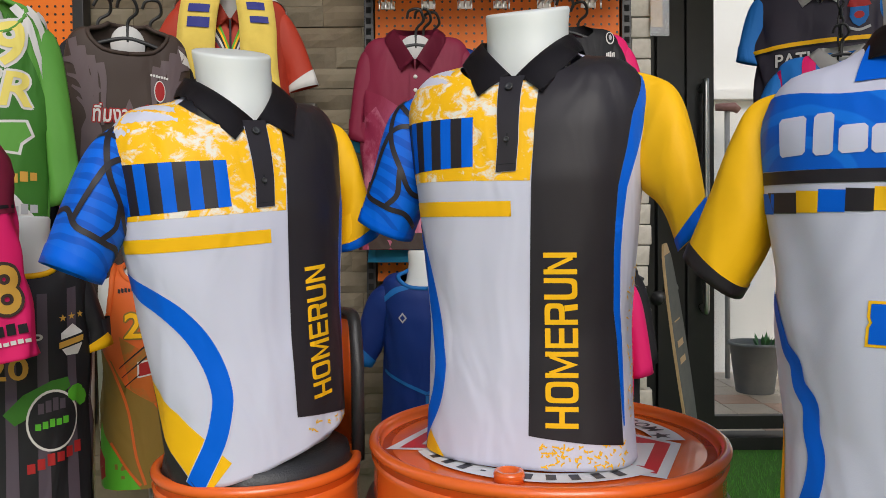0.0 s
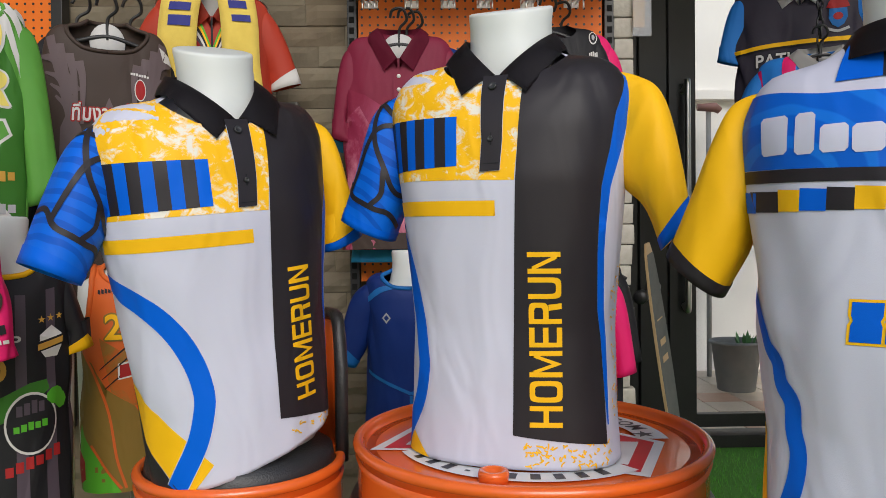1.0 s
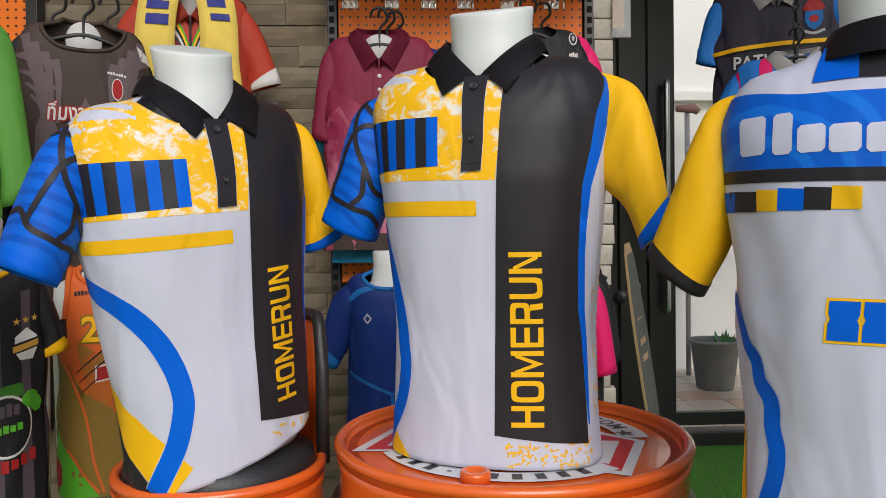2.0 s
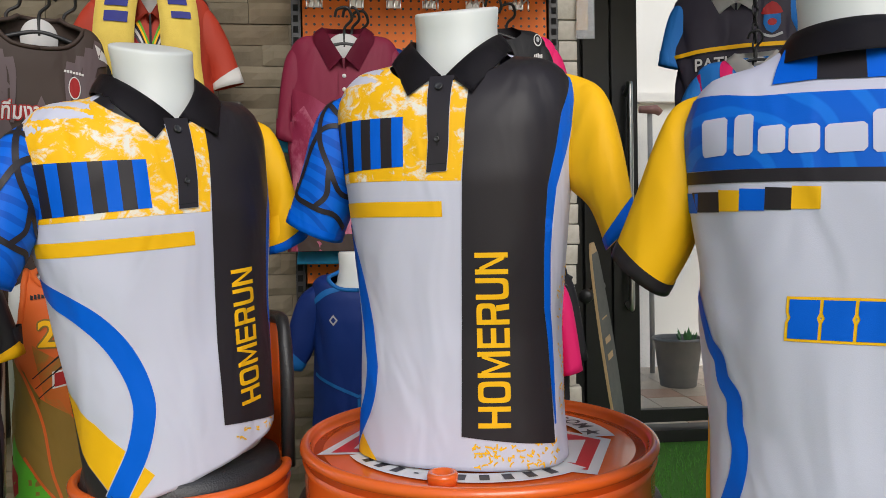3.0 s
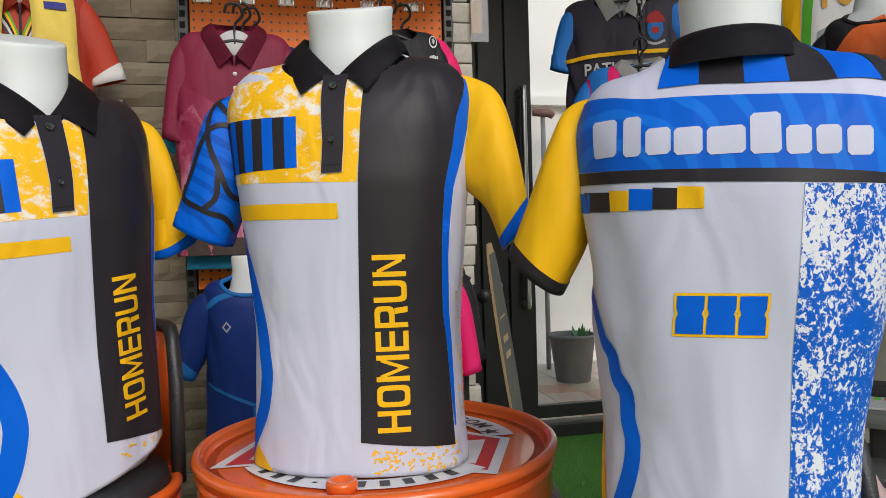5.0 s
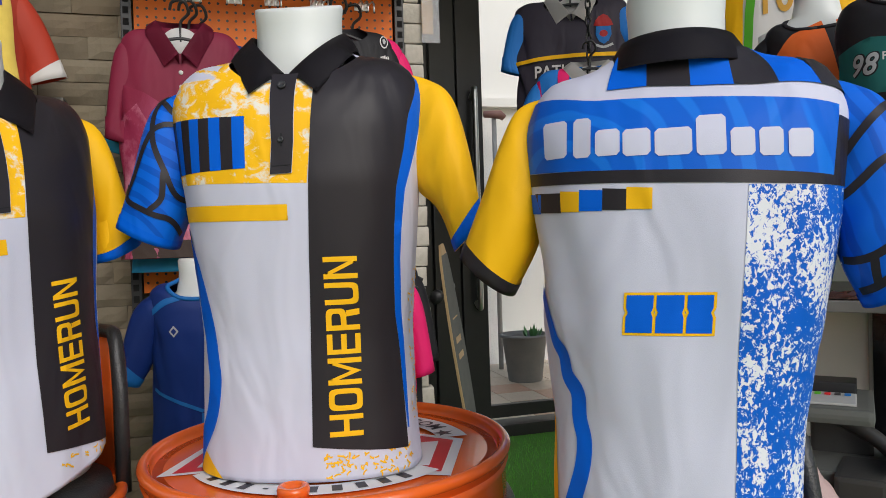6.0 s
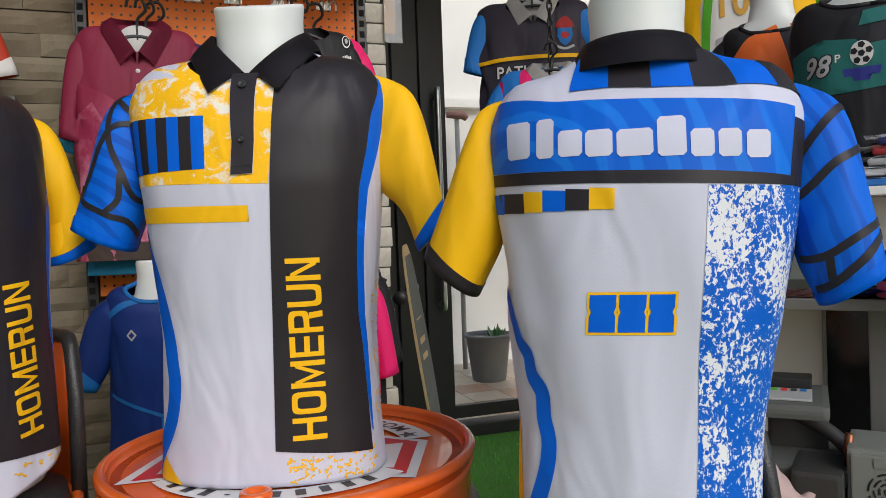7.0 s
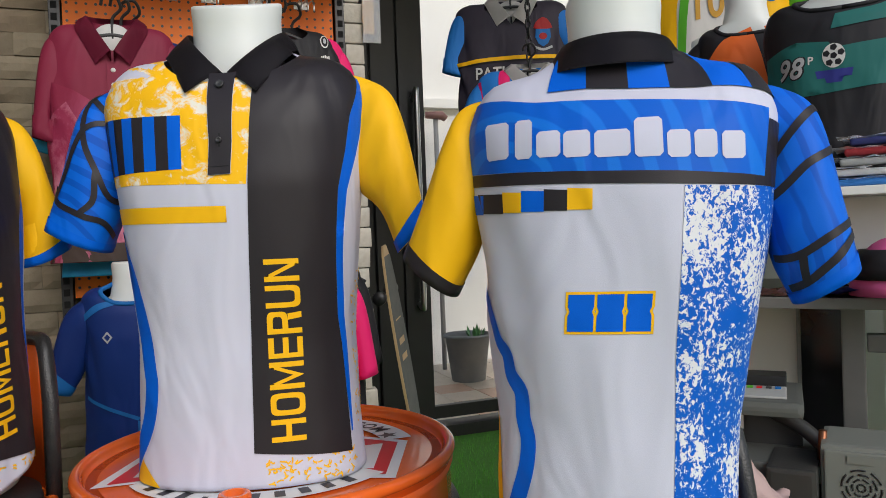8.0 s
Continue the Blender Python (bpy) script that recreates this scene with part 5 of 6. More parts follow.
g, _ = garment(face_pose(-.865, 2.035, 1.02, 24), "black long-sleeved shirt hanging behind the brown jersey", .165, .74, .036, INKY, (INKY, INKY), ((.03, .42), (.03, .42)), None, INKY, seed=8, folds=.005, sw=.04, group="hanging shirts")

# red cycling jersey with a scarf over it
m = face_pose(-.622, 2.215, 1.27, 12)
t, f = garment(m, "red cycling jersey with pale sleeve ends and a rainbow chest print", .165, .66, .045, REDJ, (REDJ, REDJ), ((.045, .185), (.045, .185)), REDJ, seed=3, folds=.004, cuffs=OFFWHITE, sw=.06, group="hanging shirts", narrow=.33)
for sg in (-1, 1):
    for k, mt in enumerate((LIME, YELLOW, INKY, OFFWHITE, PLUM, BLOOD)):
        quadstrip(f, t, "chest_stripe", [(sg * .055, .585 - .014 * k), (sg * .03, .545 - .014 * k), (sg * .005, .48 - .014 * k)], .009, mt, .0013 + .0001 * k)
quadstrip(f, t, "zip", [(0, .57), (0, .1)], .006, INKY, .0026, 1)
for sg in (-1, 1):
    quadstrip(f, t, "shoulder_stripe", [(sg * .10, .63), (sg * .165, .60), (sg * .20, .56)], .012, OFFWHITE, .0014)
sc = thing("scarf", m, "yellow terry scarf with blue lettering bars draped over the jersey", "scarf")
for sg, s0 in ((-1, -.088), (1, .078)):
    line = [(s0 * .62, .0, .70), (s0 * .8, -.055, .655), (s0, -.085, .55), (s0 * 1.06, -.088, .42), (s0 * 1.15 + .012, -.088, .28)]
    rings = []
    for i, c in enumerate(smooth_curve(line, 8)):
        wv = .002 * math.sin(i * .9)
        rings.append([(c.x - .052, c.y + wv, c.z), (c.x - .03, c.y - .006, c.z), (c.x, c.y - .009 + wv, c.z), (c.x + .03, c.y - .006, c.z), (c.x + .052, c.y + wv, c.z), (c.x + .052, c.y + .008, c.z), (c.x, c.y + .004, c.z), (c.x - .052, c.y + .008, c.z)])
    lf = part("scarf_end", ringloft(rings, True, True, True), TERRY, sc)
    line3 = smooth_curve(line, 24)
    for z, hh, x0, x1 in (((.625, .020, -.030, .026), (.585, .030, -.028, .030), (.545, .034, -.026, .034)) if sg < 0 else ((.600, .030, -.024, .026), (.560, .026, -.020, .032))):
        near = [c for c in line3 if abs(c.z - z) <= hh / 2]
        part("blue_bar", ringloft([[(c.x + x0 + (x1 - x0) * k / 6, c.y - .0125 + .0035 * abs(k - 3) / 3, c.z) for k in range(7)] for c in near], closed=False), INDIGO, lf)

# small framed screen on the stone wall
t = thing("wall_screen", pose(-.475, 2.44, 1.56), "small grey-framed screen on the stone wall", "screen")
part("casing", box(-.07, .07, -.06, .0, -.07, .075, .008), GREYMETAL, t, smooth=False)
part("screen", box(-.056, .056, -.064, -.0605, -.05, .06), VINYL, t, smooth=False)

# charcoal team polo hung on a chain in front of the glass
m = face_pose(1.46, 2.88, 1.57, -26)
t, f = garment(m, "charcoal team polo with blue sleeves, yellow line and crest", .232, .62, .05, cloth("charcoal_team", (.040, .034, .05)), (AZURE, AZURE), ((.025, .22), (.025, .22)), OFFWHITE, seed=4, folds=.008, sw=.065, narrow=.30, group="hanging shirts", name="polo_shirt")
quadstrip(f, t, "yellow_line", [(-.26, .345), (-.1, .360), (.1, .362), (.26, .36)], .016, YELLOW, .0016)
quadstrip(f, t, "lower_line", [(-.26, .332), (-.1, .347), (.1, .349), (.26, .347)], .006, INKY, .0014)
word(f, t, "PATU", -.155, .278, .15, .05, OFFWHITE, .0022, outline=INKY)
bars(f, t, .07, .282, .10, .045, 3, OFFWHITE, .0018)
patch(f, "crest_crown", [(.09, .48), (.098, .50), (.112, .515), (.13, .522), (.148, .515), (.162, .50), (.17, .48), (.13, .47)], BLOOD, t, .0018)
patch(f, "crest_shield", [(.10, .475), (.16, .475), (.162, .44), (.15, .415), (.13, .402), (.11, .415), (.098, .44)], SKY, t, .0023)
patch(f, "crest_field", disc(.13, .445, .017, .014, 14), BLOOD, t, .0028)
quadstrip(f, t, "crest_ribbon", [(.092, .402), (.13, .39), (.168, .402)], .010, GREYW, .0018)
m = face_pose(1.445, 2.70, 1.235, -26)
t, f = garment(m, "blue polo with pink shoulder stripes and white collar", .21, .63, .07, AZURE, (AZURE, AZURE), ((.06, .22), (.06, .22)), OFFWHITE, seed=6, folds=.006, sw=.06, narrow=.32, group="hanging shirts", name="polo_shirt")
for sg in (-1, 1):
    quadstrip(f, t, "pink_stripe", [(sg * .095, .615), (sg * .105, .55), (sg * .085, .40)], .045, PINK, .0016)
    quadstrip(f, t, "pink_stripe", [(sg * .21, .55), (sg * .20, .48), (sg * .2, .40)], .016, PINK, .0016)
chain = thing("chain", pose(1.455, 2.72, 0), "black link chain hanging between the shirts", "chain")
for k in range(22):
    z = 2.45 - .034 * k  # links overlap
    ring = [((.011 * math.cos(a)) * (1 if k % 2 == 0 else .15), (.011 * math.cos(a)) * (.15 if k % 2 == 0 else 1), z + .023 * math.sin(a)) for a in [2 * math.pi * i / 16 for i in range(17)]]
    part("link", tube(ring, .0042, 6), DARK, chain)

hanger(1.46, 2.88, 2.16, -26, .2)
hanger(1.445, 2.70, 1.85, -26, .18)
cord(1.455, 2.72, 2.44)
cord(1.46, 2.86, 2.24)
hanger(1.97, 2.20, 2.21, -42, .2)
cord(1.955, 2.18, 2.30)

# jerseys on the far side
t, f = garment(face_pose(1.97, 2.20, 1.44, -42), "green, white and yellow football jersey with a gold number", .235, .80, .07, OFFWHITE, (LIME, LIME), ((.07, .24), (.07, .24)), None, YELLOW, seed=3, folds=.005, sw=.07, group="hanging shirts", cuffs=YELLOW)
for sg in (-1, 1):
    patch(f, "yellow_field", [(sg * .26, .001), (sg * .17, .001), (sg * .15, .55), (sg * .12, .72), (sg * .26, .66)], YELLOW, t, .001, .03)
    quadstrip(f, t, "green_stripe", [(sg * .15, .001), (sg * .13, .5), (sg * .09, .72)], .03, LIME, .0016)
word(f, t, "10", -.085, .50, .10, .12, GOLD, .002)
patch(f, "crest", disc(.17, .58, .035, .045, 18), SKY, t, .002)
m = face_pose(1.612, 1.704, 1.275, -43)
t, f = garment(m, "black jersey with orange panels on a mannequin", .138, .50, .10, INKY, (INKY, INKY), ((.05, .2), (.05, .2)), None, INKY, seed=5, cuffs=ORNG, sw=.05, group="mannequin jerseys")
patch(f, "orange_panel", [(-.13, .365), (-.06, .44), (.01, .47), (.035, .385), (.06, .27), (.02, .22), (-.1, .24)], ORNG, t, .0012)
quadstrip(f, t, "orange_stripe", [(.055, .47), (.075, .38), (.10, .26), (.11, .15)], (.022, .03), ORNG, .0015)
patch(f, "round_hole", disc(-.02, .30, .03, .04, 20), INKY, t, .002)
dress_form(m, .02, .585, .058, w=.15)
m = face_pose(1.594, 1.373, 1.275, -49)
t, f = garment(m, "black and teal football jersey with a ball crest on a mannequin", .172, .475, .10, INKY, (None, INKY), ((.012, .2), (.05, .2)), None, INKY, seed=7, sw=.045, group="mannequin jerseys", narrow=.3)
patch(f, "teal_field", [(-.19, .33), (-.10, .355), (-.03, .345), (-.02, .33), (.10, .34), (.20, .34), (.20, .245), (.05, .235), (-.06, .225), (-.19, .225)], TEAL, t, .0012, .02)
patch(f, "teal_field", [(-.015, .41), (.14, .425), (.14, .39), (-.025, .375)], TEAL, t, .0012, .02)
patch(f, "ball", disc(-.02, .312, .024, .028, 20), OFFWHITE, t, .0018)
for a in range(5):
    patch(f, "ball_patch", disc(-.02 + .016 * math.cos(radians(72 * a + 90)), .312 + .019 * math.sin(radians(72 * a + 90)), .008, .008, 5), INKY, t, .0023)
patch(f, "ball_patch", disc(-.02, .312, .008, .008, 5), INKY, t, .0023)
patch(f, "crest_base", [(-.06, .280), (.02, .280), (.016, .262), (.0, .262), (-.004, .25), (-.036, .25), (-.04, .262), (-.056, .262)], INDIGO, t, .0018)
word(f, t, "P", -.075, .298, .012, .018, OFFWHITE)
word(f, t, "98", -.142, .268, .06, .05, GREYW, .0018, outline=INKY, shear=.3)
patch(f, "badge_ring", disc(-.085, .165, .028, .03, 18), GREYW, t, .0016)
patch(f, "badge_field", disc(-.085, .16, .02, .022, 18), INKY, t, .002)
dress_form(m, .02, .56, .058, w=.15)

# rack with shelves, wrapped shirts and a cap
RK = pose(1.532, 1.286, 0, 0, 0, -50)
rack = thing("metal_rack", RK, "grey steel tube rack with two shelves", "rack")
SHELF = mat("white_board", (0.80, 0.79, 0.77), 0.5, 0, (0.73, 0.72, 0.70), 4, 0.3)
part("upper_shelf", box(-.34, .75, -.17, .45, 1.255, 1.274, .003), SHELF, rack, smooth=False)
part("back_board", box(-.16, .75, -.02, .0, 1.035, 1.254), SHELF, rack, smooth=False)
part("lower_board", box(.05, .70, .30, .315, .35, 1.005), SHELF, rack, smooth=False)
part("lower_shelf", box(-.30, .75, -.15, .45, 1.008, 1.034, .003), GREYMETAL, rack, smooth=False)
for x0, y0 in ((-.045, 0.0), (.70, 0.0), (-.045, .40), (.70, .40)):
    part("post", box(x0, x0 + .05, y0, y0 + .05, 0.0, 1.007, .004), GREYMETAL, rack, smooth=False)
part("rail", box(.008, .697, .005, .045, .892, .934, .004), GREYMETAL, rack, smooth=False)
part("rail", box(.008, .697, .005, .045, .30, .345, .004), GREYMETAL, rack, smooth=False)
for x in (-.30, .72):
    part("strut", box(x, x + .02, .18, .20, 1.035, 1.254), GREYMETAL, rack, smooth=False)
WRAP = bpy.data.materials.new("clear_film")
WRAP.use_nodes = True
_w = WRAP.node_tree.nodes["Principled BSDF"]
_w.inputs["Transmission Weight"].default_value, _w.inputs["Roughness"].default_value, _w.inputs["IOR"].default_value = 0.75, 0.12, 1.2
_w.inputs["Base Color"].default_value = (0.85, 0.86, 0.88, 1)
rnd = random.Random(4)
STACKM = [cloth("folded_" + n, c) for n, c in (("blue", (.05, .22, .60)), ("red", (.45, .05, .06)), ("white", (.72, .72, .74)), ("navy", (.05, .06, .20)), ("grey", (.5, .5, .52)))]
for k in range(5):
    t = thing("wrapped_shirt", RK @ pose(.07 + .012 * k, -.085, 1.2745 + .022 * k, 0, 0, rnd.uniform(-7, 7)), "folded shirt in a crinkled clear bag on the shelf", "shirt", "wrapped shirts")
    part("folded_shirt", box(-.13, .14, -.06, .08, .001, .016, .007), STACKM[(k * 2) % 5], t)
    bm = bmesh.new()
    n = 18
    g = [[bm.verts.new((-.155 + .32 * i / n, -.07 + .16 * j / n, .0185 + .006 * noise.noise(Vector((i * .9, j * .7, k * 3.1))) + .005 * noise.noise(Vector((i * .35, j * 1.6, k))))) for j in range(n + 1)] for i in range(n + 1)]
    for i in range(n):
        for j in range(n):
            bm.faces.new((g[i][j], g[i + 1][j], g[i + 1][j + 1], g[i][j + 1]))
    part("clear_bag", bm, WRAP, t, "crinkled clear plastic", smooth=False)
t = thing("plastic_bag", RK @ pose(-.09, -.10, 1.0345), "crinkled black and clear plastic bag on the lower shelf", "bag")
bm = bmesh.new()
g = [[bm.verts.new((-.16 + .34 * i / 22, -.04 + .1 * j / 12, max(0.002, .022 * math.sin(math.pi * i / 22) * math.sin(math.pi * j / 12) + .012 * noise.noise(Vector((i * .8, j * .9, 2)))))) for j in range(13)] for i in range(23)]
for i in range(22):
    for j in range(12):
        bm.faces.new((g[i][j], g[i + 1][j], g[i + 1][j + 1], g[i][j + 1]))
part("bag_film", bm, mat("black_film", (.02, .02, .022), .18, 0, (.10, .03, .02), 14, .3), t, smooth=False)
t = thing("cap", RK @ pose(.065, -.125, 1.0395, 0, 0, 150), "pink and black cap with a navy peak on the shelf", "cap")
dome = [(.092 * math.cos(radians(a)), .125 * math.sin(radians(a))) for a in range(0, 91, 10)]
part("crown", lathe([(r, z) for r, z in dome[:-1]] + [(0, .125)], 32), cloth("pink_cap", (.55, .10, .26)), t)
part("mesh_back", lathe([(.0925, .035), (.089, .06), (.081, .085), (.072, .098)], 32), INKY, t)
bm = bmesh.new()
top_, bot_ = [], []
for i in range(17):
    a = radians(-75 + 150 * i / 16)
    for r_, dz, lst in ((.083, .012, top_), (.15, -.0, bot_)):
        lst.append(bm.verts.new((r_ * math.cos(a) + (.02 if r_ > .1 else 0), r_ * .86 * math.sin(a), dz + .006)))
for i in range(16):
    bm.faces.new((top_[i], bot_[i], bot_[i + 1], top_[i + 1]))
bmesh.ops.solidify(bm, geom=bm.faces[:], thickness=.004)
part("peak", bm, INDIGO, t)

# panels behind the rack
structure("wall_panel", box(-.1425, -.046, .20, .23, 0, 1.0), MARBLE, "black veined marble panel", "panel").matrix_world = RK
structure("wall_panel_beige", box(-.36, -.153, .20, .22, 0, 1.0), BEIGE, "off-white board in a thin grey frame", "panel").matrix_world = RK
structure("wall_panel_trim", box(-.1525, -.143, .19, .22, 0, 1.0), PIPE, "thin grey edge strip", "trim").matrix_world = RK

# press machine on a stand, and a cloth
MC = pose(1.055, .928, 0, 0, 0, -51)
PLAST = mat("grey_machine_paint", (.20, .21, .185), .5, 0, (.165, .175, .155), 8, .3, .15, 120)
MPLAST = mat("mid_grey_machine_paint", (.11, .115, .105), .5, 0, (.085, .09, .082), 8, .3, .15, 120)
PALEPANEL = mat("pale_key_panel", (.42, .43, .42), .5, 0, (.36, .37, .36), 8, .3)
DPLAST = mat("dark_machine_paint", (.03, .03, .03), .5, 0, (.045, .045, .04), 10, .3, .15, 120)
t = thing("press_machine", MC, "grey heat press machine with a round fan grille", "machine")
part("body", box(-.055, .35, .24, .40, .52, .765, .012), PLAST, t, smooth=False)
part("front_panel", box(-.047, .34, .231, .2395, .53, .757, .004), PLAST, t, smooth=False)
part("side_cover", box(-.15, -.058, .20, .36, .52, .72, .01), DPLAST, t, smooth=False)
for r_ in (.007, .016, .025, .034):
    n = 6 if r_ > .008 else 3
    for k in range(n):
        a0 = 360 / n * k + r_ * 2100
        pts = [(.016 + r_ * math.cos(radians(a0 + q)), .2305, .690 + r_ * math.sin(radians(a0 + q))) for q in np.linspace(6, 360 / n - 10, 7)]
        part("grille_slot", tube(pts, .0019, 6), DARK, t)
part("name_plate", box(-.008, .040, .229, .2305, .735, .750), PLAST, t, smooth=False)
part("base", box(-.25, .36, .0, .42, 0.0, .519, .008), DPLAST, t, smooth=False)
MB = pose(1.20, 1.235, 0, 0, 0, -46)
t = thing("control_unit", MB, "grey press head with a button panel and lever", "machine")
part("head", box(-.08, .062, -.03, .20, .80, .832, .012), MPLAST, t, smooth=False)
part("panel", box(-.06, .030, .0, .11, .8325, .838, .003), PALEPANEL, t, smooth=False)
for k in range(4):
    part("key", box(-.05 + .019 * k, -.038 + .019 * k, .075, .092, .8385, .841, .001), (LIME, RED, DPLAST, SKY)[k], t, smooth=False)
part("tray", box(-.075, .03, .12, .19, .833, .858, .004), DARK, t, smooth=False)
part("arm", tube(smooth_curve([(-.04, .1, .80), (.06, .06, .76), (.12, .02, .70), (.16, .0, .62)], 6), .016, 12), DPLAST, t)
part("post", box(-.06, .06, .08, .18, 0, .80, .008), DPLAST, t, smooth=False)
part("plate", box(-.10, .09, -.06, .2, .68, .715, .006), MPLAST, t, smooth=False)
part("lever", tube([(.09, -.02, .715), (.095, -.025, .78)], .008, 10), mat("copper_bolt", (.25, .10, .05), .4, .8), t)
part("knob", lathe([(0, -.02), (.022, -.018), (.026, 0), (.022, .018), (0, .02)], 20), DARK, t).location = (-.03, -.09, .66)
t = thing("rag", pose(.965, 1.045, .7205, 0, 0, -51), "dusty pink cloth heaped over the machine base", "cloth")
bm = bmesh.new()
n = 24
g = [[bm.verts.new((-.075 + .13 * i / n, -.06 + .12 * j / n, .002 + .09 * max(0, 1 - math.hypot((i - 11) / 12, (j - 12) / 14)) ** 1.3 + .012 * noise.noise(Vector((i * .3, j * .3, 5))))) for j in range(n + 1)] for i in range(n + 1)]
for i in range(n):
    for j in range(n):
        bm.faces.new((g[i][j], g[i + 1][j], g[i + 1][j + 1], g[i][j + 1]))
part("cloth_fold", bm, cloth("dusty_pink", (.46, .33, .31)), t)

# longboard leaning beside the door
t = thing("longboard", pose(.985, 3.50, 0) @ pose(.19, .0, 0.03, -6, 0, 0), "worn grey longboard with pale wood edge leaning by the door", "board")
LB = mat("grey_grip", (.12, .13, .125), .8, 0, (.17, .17, .16), 20, .4, .4, 300)
LW = mat("pale_maple", (.62, .44, .24), .5, 0, (.5, .34, .18), 12, .4)
prof = []
for i in range(25):
    u = i / 24
    z = 1.16 * u
    w = .075 * min(1, (math.sin(math.pi * min(1, max(0.0, u * 1.0)) ) + .02) ** .35)
    prof.append((z, w))
rings = [[(-w, -.006, z), (w, -.006, z), (w, .004, z), (-w, .004, z)] for z, w in prof]
sk = pose(0.03, 0, 0, 0, -17, 52)
part("deck", ringloft(rings, True, True, True), LW, t, smooth=False).matrix_basis = sk
part("grip", ringloft([[(-w * .86, -.0085, z), (w * .98, -.0085, z), (w * .98, -.0065, z), (-w * .86, -.0065, z)] for z, w in prof[1:-1]], True, True, True), LB, t, smooth=False).matrix_basis = sk
for z in (.18, .93):
    part("truck", tube([(-.07, .03, z), (.07, .03, z)], .01, 8), GREYMETAL, t).matrix_basis = sk
    for x in (-.08, .08):
        b = lathe([(0, -.02), (.03, -.02), (.033, 0), (.03, .02), (0, .02)], 20)
        bmesh.ops.rotate(b, verts=b.verts[:], matrix=Matrix.Rotation(math.pi / 2, 3, "Y"), cent=(0, 0, 0))
        bmesh.ops.translate(b, verts=b.verts[:], vec=(x, .032, z))
        part("wheel", b, VINYL, t).matrix_basis = sk
for z, k in ((.80, 0), (.68, 1), (.60, 2)):
    part("deck_mark", box(-.035, .03, -.0105, -.0088, z, z + (.006 if k == 0 else .03), bm=None), LW, t, smooth=False).matrix_basis = sk

# hooks with forked ends on the board
for i, x in enumerate((-.17, -.04, .075, .19, .33, .47)):
    t = thing("board_hook", pose(x, 2.398, 1.945), "chrome double hook on the orange board", "hook", "board hooks")
    part("plate", box(-.022, .022, -.004, .0, -.012, .012), CHROME, t, smooth=False)
    for sx in (-.018, 0.0, .018):
        part("prong", tube(smooth_curve([(sx, 0, 0), (sx, -.05, -.004), (sx, -.10, -.012), (sx, -.115, -.03), (sx, -.115, -.048)], 4), .0028, 7), CHROME, t)
t = thing("display_shelf", pose(.18, 2.25, 2.0), "dim glass shelf above the hooks", "shelf")
part("shelf_board", box(-.42, .42, -.12, .14, .0, .012, .002), PIPE, t, smooth=False)
t = thing("hanging_bag", pose(.70, 2.40, 1.78), "clear plastic sleeve with an orange insert on the wall end", "bag")
part("sleeve", box(-.030, .03, -.012, -.004, .06, .4, .003), WRAP, t, smooth=False)
part("insert", box(-.028, .01, -.0035, 0.0, .09, .39, .001), GOLD, t, smooth=False)

# ---- laid pieces: stones of the wall ----
rnd = random.Random(11)
stone_mats = [STONE, mat("stone_grey", (.19, .157, .108), .88, 0, (.13, .106, .072), 16, .4, .8, 70), mat("stone_light", (.25, .21, .15), .85, 0, (.18, .15, .10), 12, .4, .8, 70)]
shapes = []
for v in range(9):
    L_, H_ = (.26, .31, .20)[v % 3], .0655
    bm = bmesh.new()
    n, k = 7, 3
    g = [[bm.verts.new((L_ * i / n, -(.014 + .007 * noise.noise(Vector((i * .9 + 7 * v, j * 1.3, v)))) if 0 < i < n and 0 < j < k else -.006, H_ * j / k + (0 if 0 < j < k else .0015 * noise.noise(Vector((i, j, v * 2.0)))))) for j in range(k + 1)] for i in range(n + 1)]
    for i in range(n):
        for j in range(k):
            bm.faces.new((g[i][j], g[i + 1][j], g[i + 1][j + 1], g[i][j + 1]))
    rim_ = [g[i][0] for i in range(n + 1)] + [g[n][j] for j in range(1, k + 1)] + [g[i][k] for i in range(n - 1, -1, -1)] + [g[0][j] for j in range(k - 1, 0, -1)]
    bk = [bm.verts.new((q.co.x, .012, q.co.z)) for q in rim_]
    for i in range(len(rim_)):
        j = (i + 1) % len(rim_)
        bm.faces.new((rim_[j], rim_[i], bk[i], bk[j]))
    me = bpy.data.meshes.new("stone")
    bmesh.ops.recalc_face_normals(bm, faces=bm.faces[:])
    bm.to_mesh(me)
    bm.free()
    me.materials.append(stone_mats[(v * 5 + v // 3) % 3])
    shapes.append((me, L_))
for r_ in range(26):
    z = .42 + .067 * r_
    for x0, x1 in ((-1.12, -.245), (.60, .66)):
        x = x0 - rnd.uniform(0, .18)
        while x < x1:
            me, L_ = shapes[rnd.randrange(9)]
            if x + L_ <= .668 and not (x0 > 0 and x < .44):
                o = new("stone", me)
                o.parent = wall_back
                o.location = (x, 2.455 + rnd.uniform(-.007, .005), z)
            x += L_ + .0015

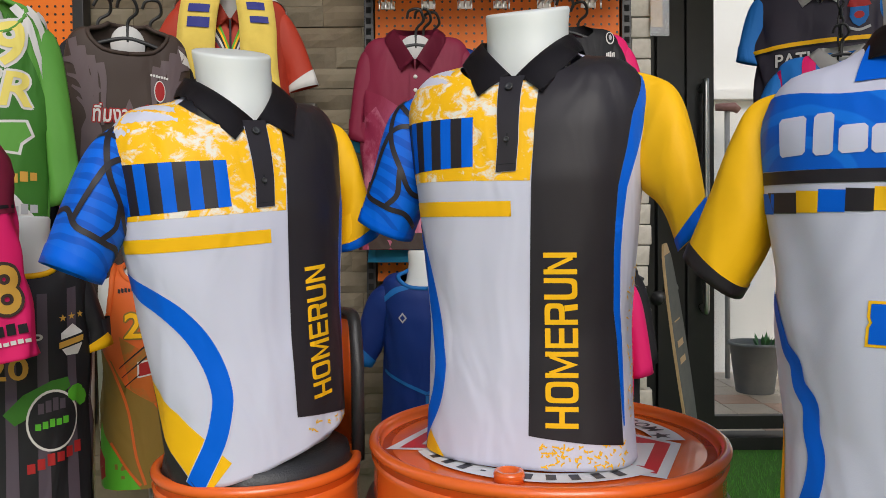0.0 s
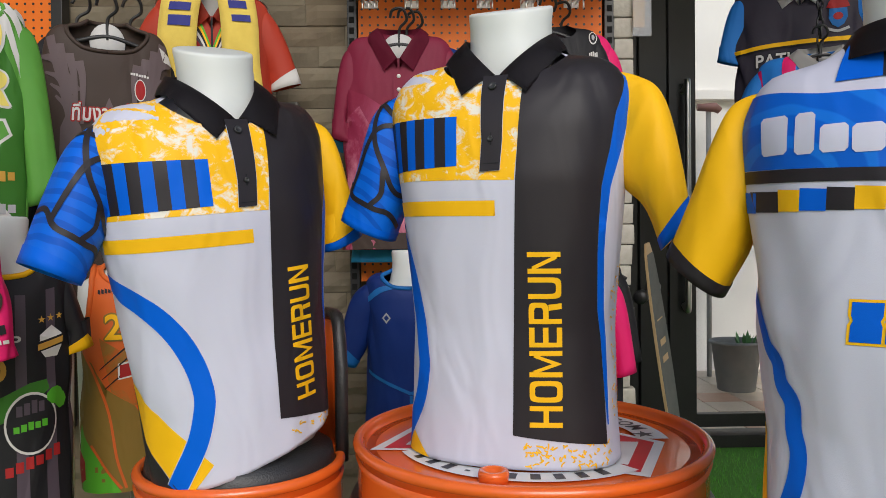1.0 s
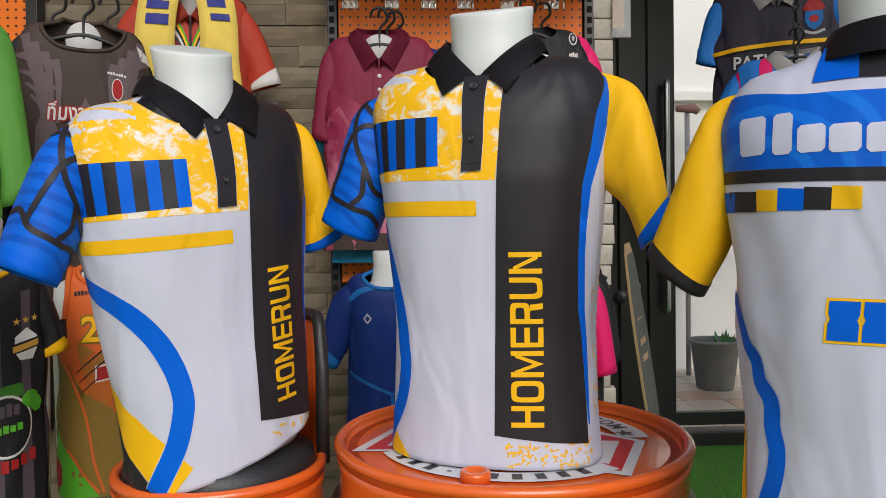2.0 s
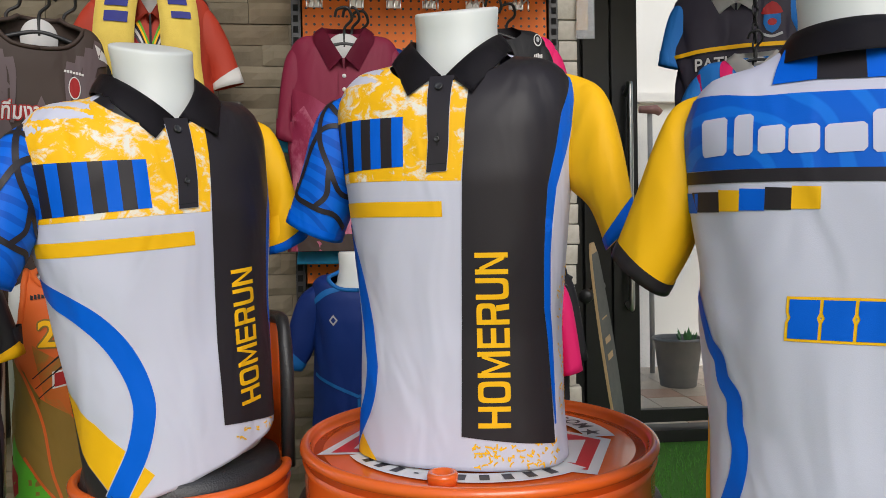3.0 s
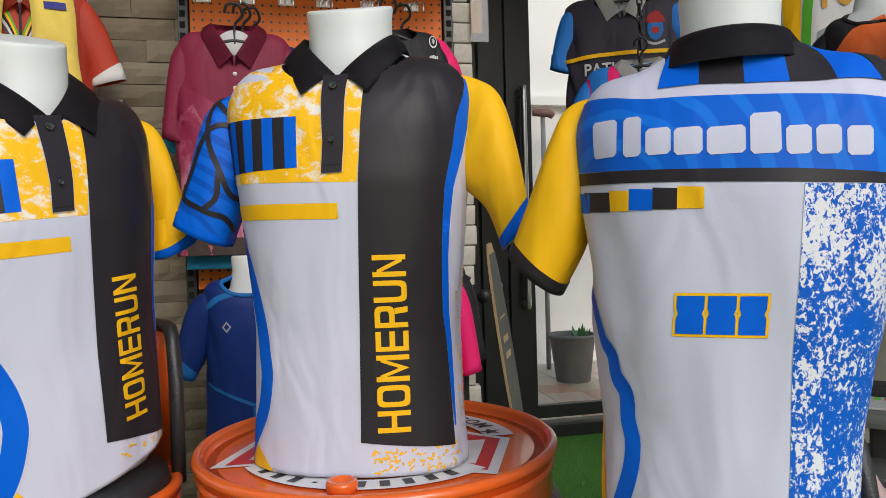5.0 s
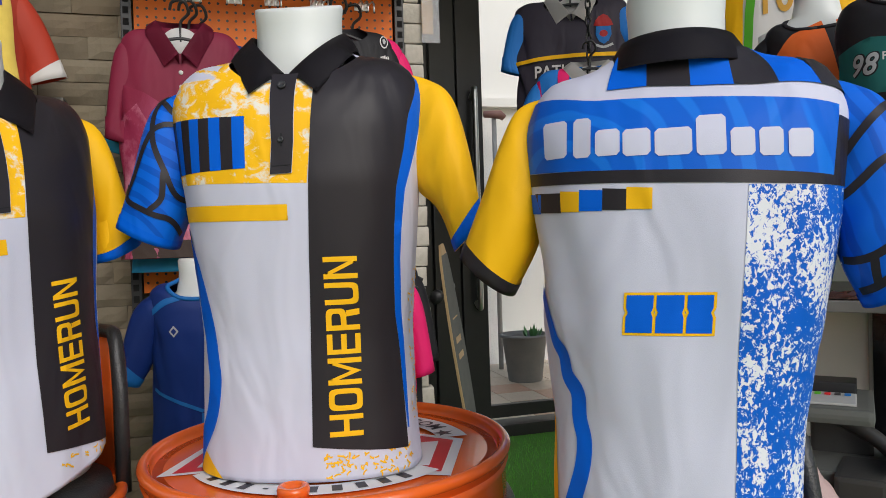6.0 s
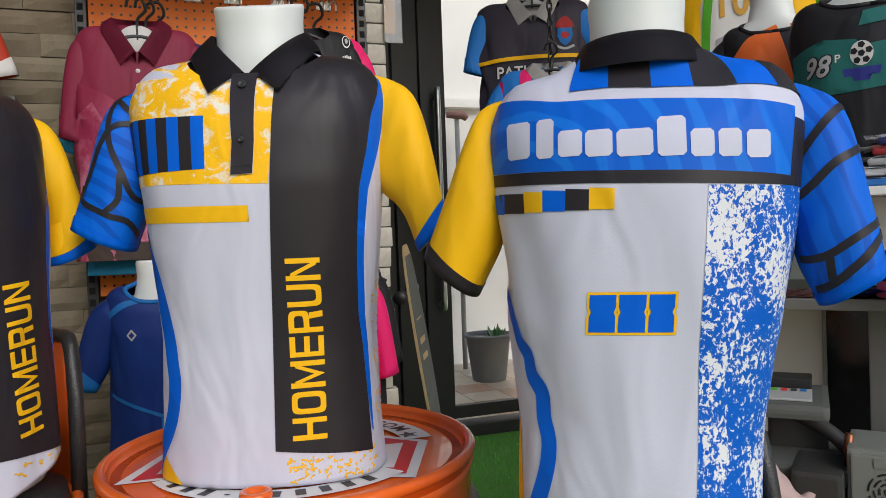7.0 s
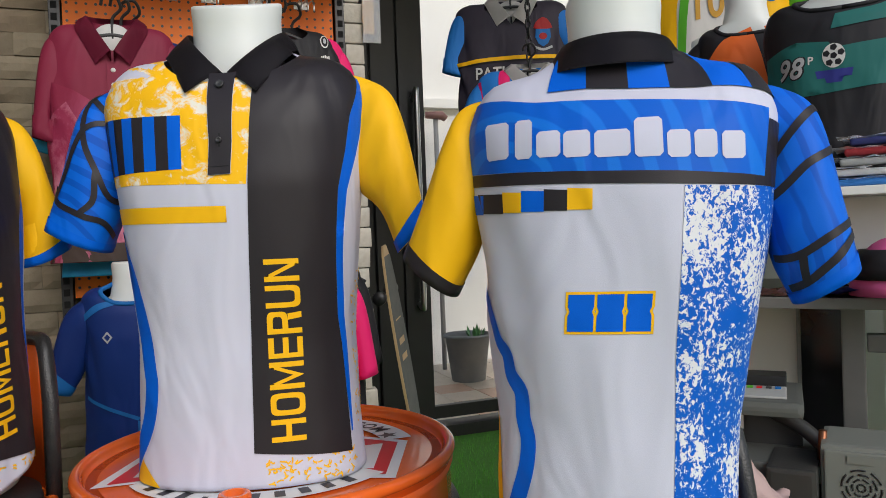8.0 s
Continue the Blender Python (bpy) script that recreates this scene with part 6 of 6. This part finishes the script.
# tiles of the yard
TILES = [mat("cream_tile", (.56, .47, .36), .4, 0, (.48, .39, .29), 6, .4, .15, 60), mat("rose_tile", (.52, .31, .20), .4, 0, (.42, .25, .16), 6, .4, .15, 60), mat("sand_tile", (.50, .40, .29), .4, 0, (.40, .31, .22), 7, .4, .15, 60)]
tile_shapes = []
for v in range(3):
    me = bpy.data.meshes.new("tile")
    bm = box(.003, .297, .003, .297, -.02, .006, .003)
    bm.to_mesh(me)
    bm.free()
    me.materials.append(TILES[v])
    tile_shapes.append(me)
for i in range(12):
    for j in range(7):
        o = new("tile", tile_shapes[rnd.choice((0, 0, 1, 2))])
        o.parent = yard
        o.location = (1.1 + .3 * i, 4.45 + .3 * j, -.03)

# rough pale stones at the wall's end
end_shapes = []
PALESTONE = mat("pale_end_stone", (.58, .55, .48), .85, 0, (.34, .31, .26), 22, .4, .9, 60)
for v in range(5):
    bm = bmesh.new()
    box(0, .052 + .008 * (v % 3), -.03, .02, 0, .064, .006, bm)
    for q in bm.verts:
        q.co += Vector((noise.noise(q.co * 30 + Vector((v, 0, 0))), noise.noise(q.co * 30 + Vector((0, v, 3))), 0)) * .006
    me = bpy.data.meshes.new("end_stone")
    bm.to_mesh(me)
    bm.free()
    me.materials.append(PALESTONE)
    end_shapes.append(me)
for r_ in range(34):
    o = new("end_stone", end_shapes[rnd.randrange(5)])
    o.parent = wall_back
    o.location = (.612 + rnd.uniform(-.003, .004), 2.44, .30 + .067 * r_)

# turf blades near the gaps between the drums
rnd = random.Random(5)
vs, fs = [], []
for _ in range(26000):
    x, y = rnd.uniform(-.25, 2.4), rnd.uniform(1.1, 4.05)
    if rnd.random() > 1.4 / (y * .8 + .3):
        continue
    a, h_ = rnd.uniform(0, 6.28), rnd.uniform(.018, .034)
    c, s = math.cos(a) * .0022, math.sin(a) * .0022
    bx, by = rnd.uniform(-.014, .014), rnd.uniform(-.014, .014)
    i = len(vs)
    vs += [(x - c, y - s, 0), (x + c, y + s, 0), (x + bx, y + by, h_)]
    fs.append((i, i + 1, i + 2))
me = bpy.data.meshes.new("turf_blades")
me.from_pydata(vs, [], fs)
me.materials.append(mat("turf_blade", (.085, .33, .035), .7, 0, (.13, .42, .05), 90, .5))
tagged(new("turf_blades", me), "short green plastic turf blades", "turf", kind="stuff")
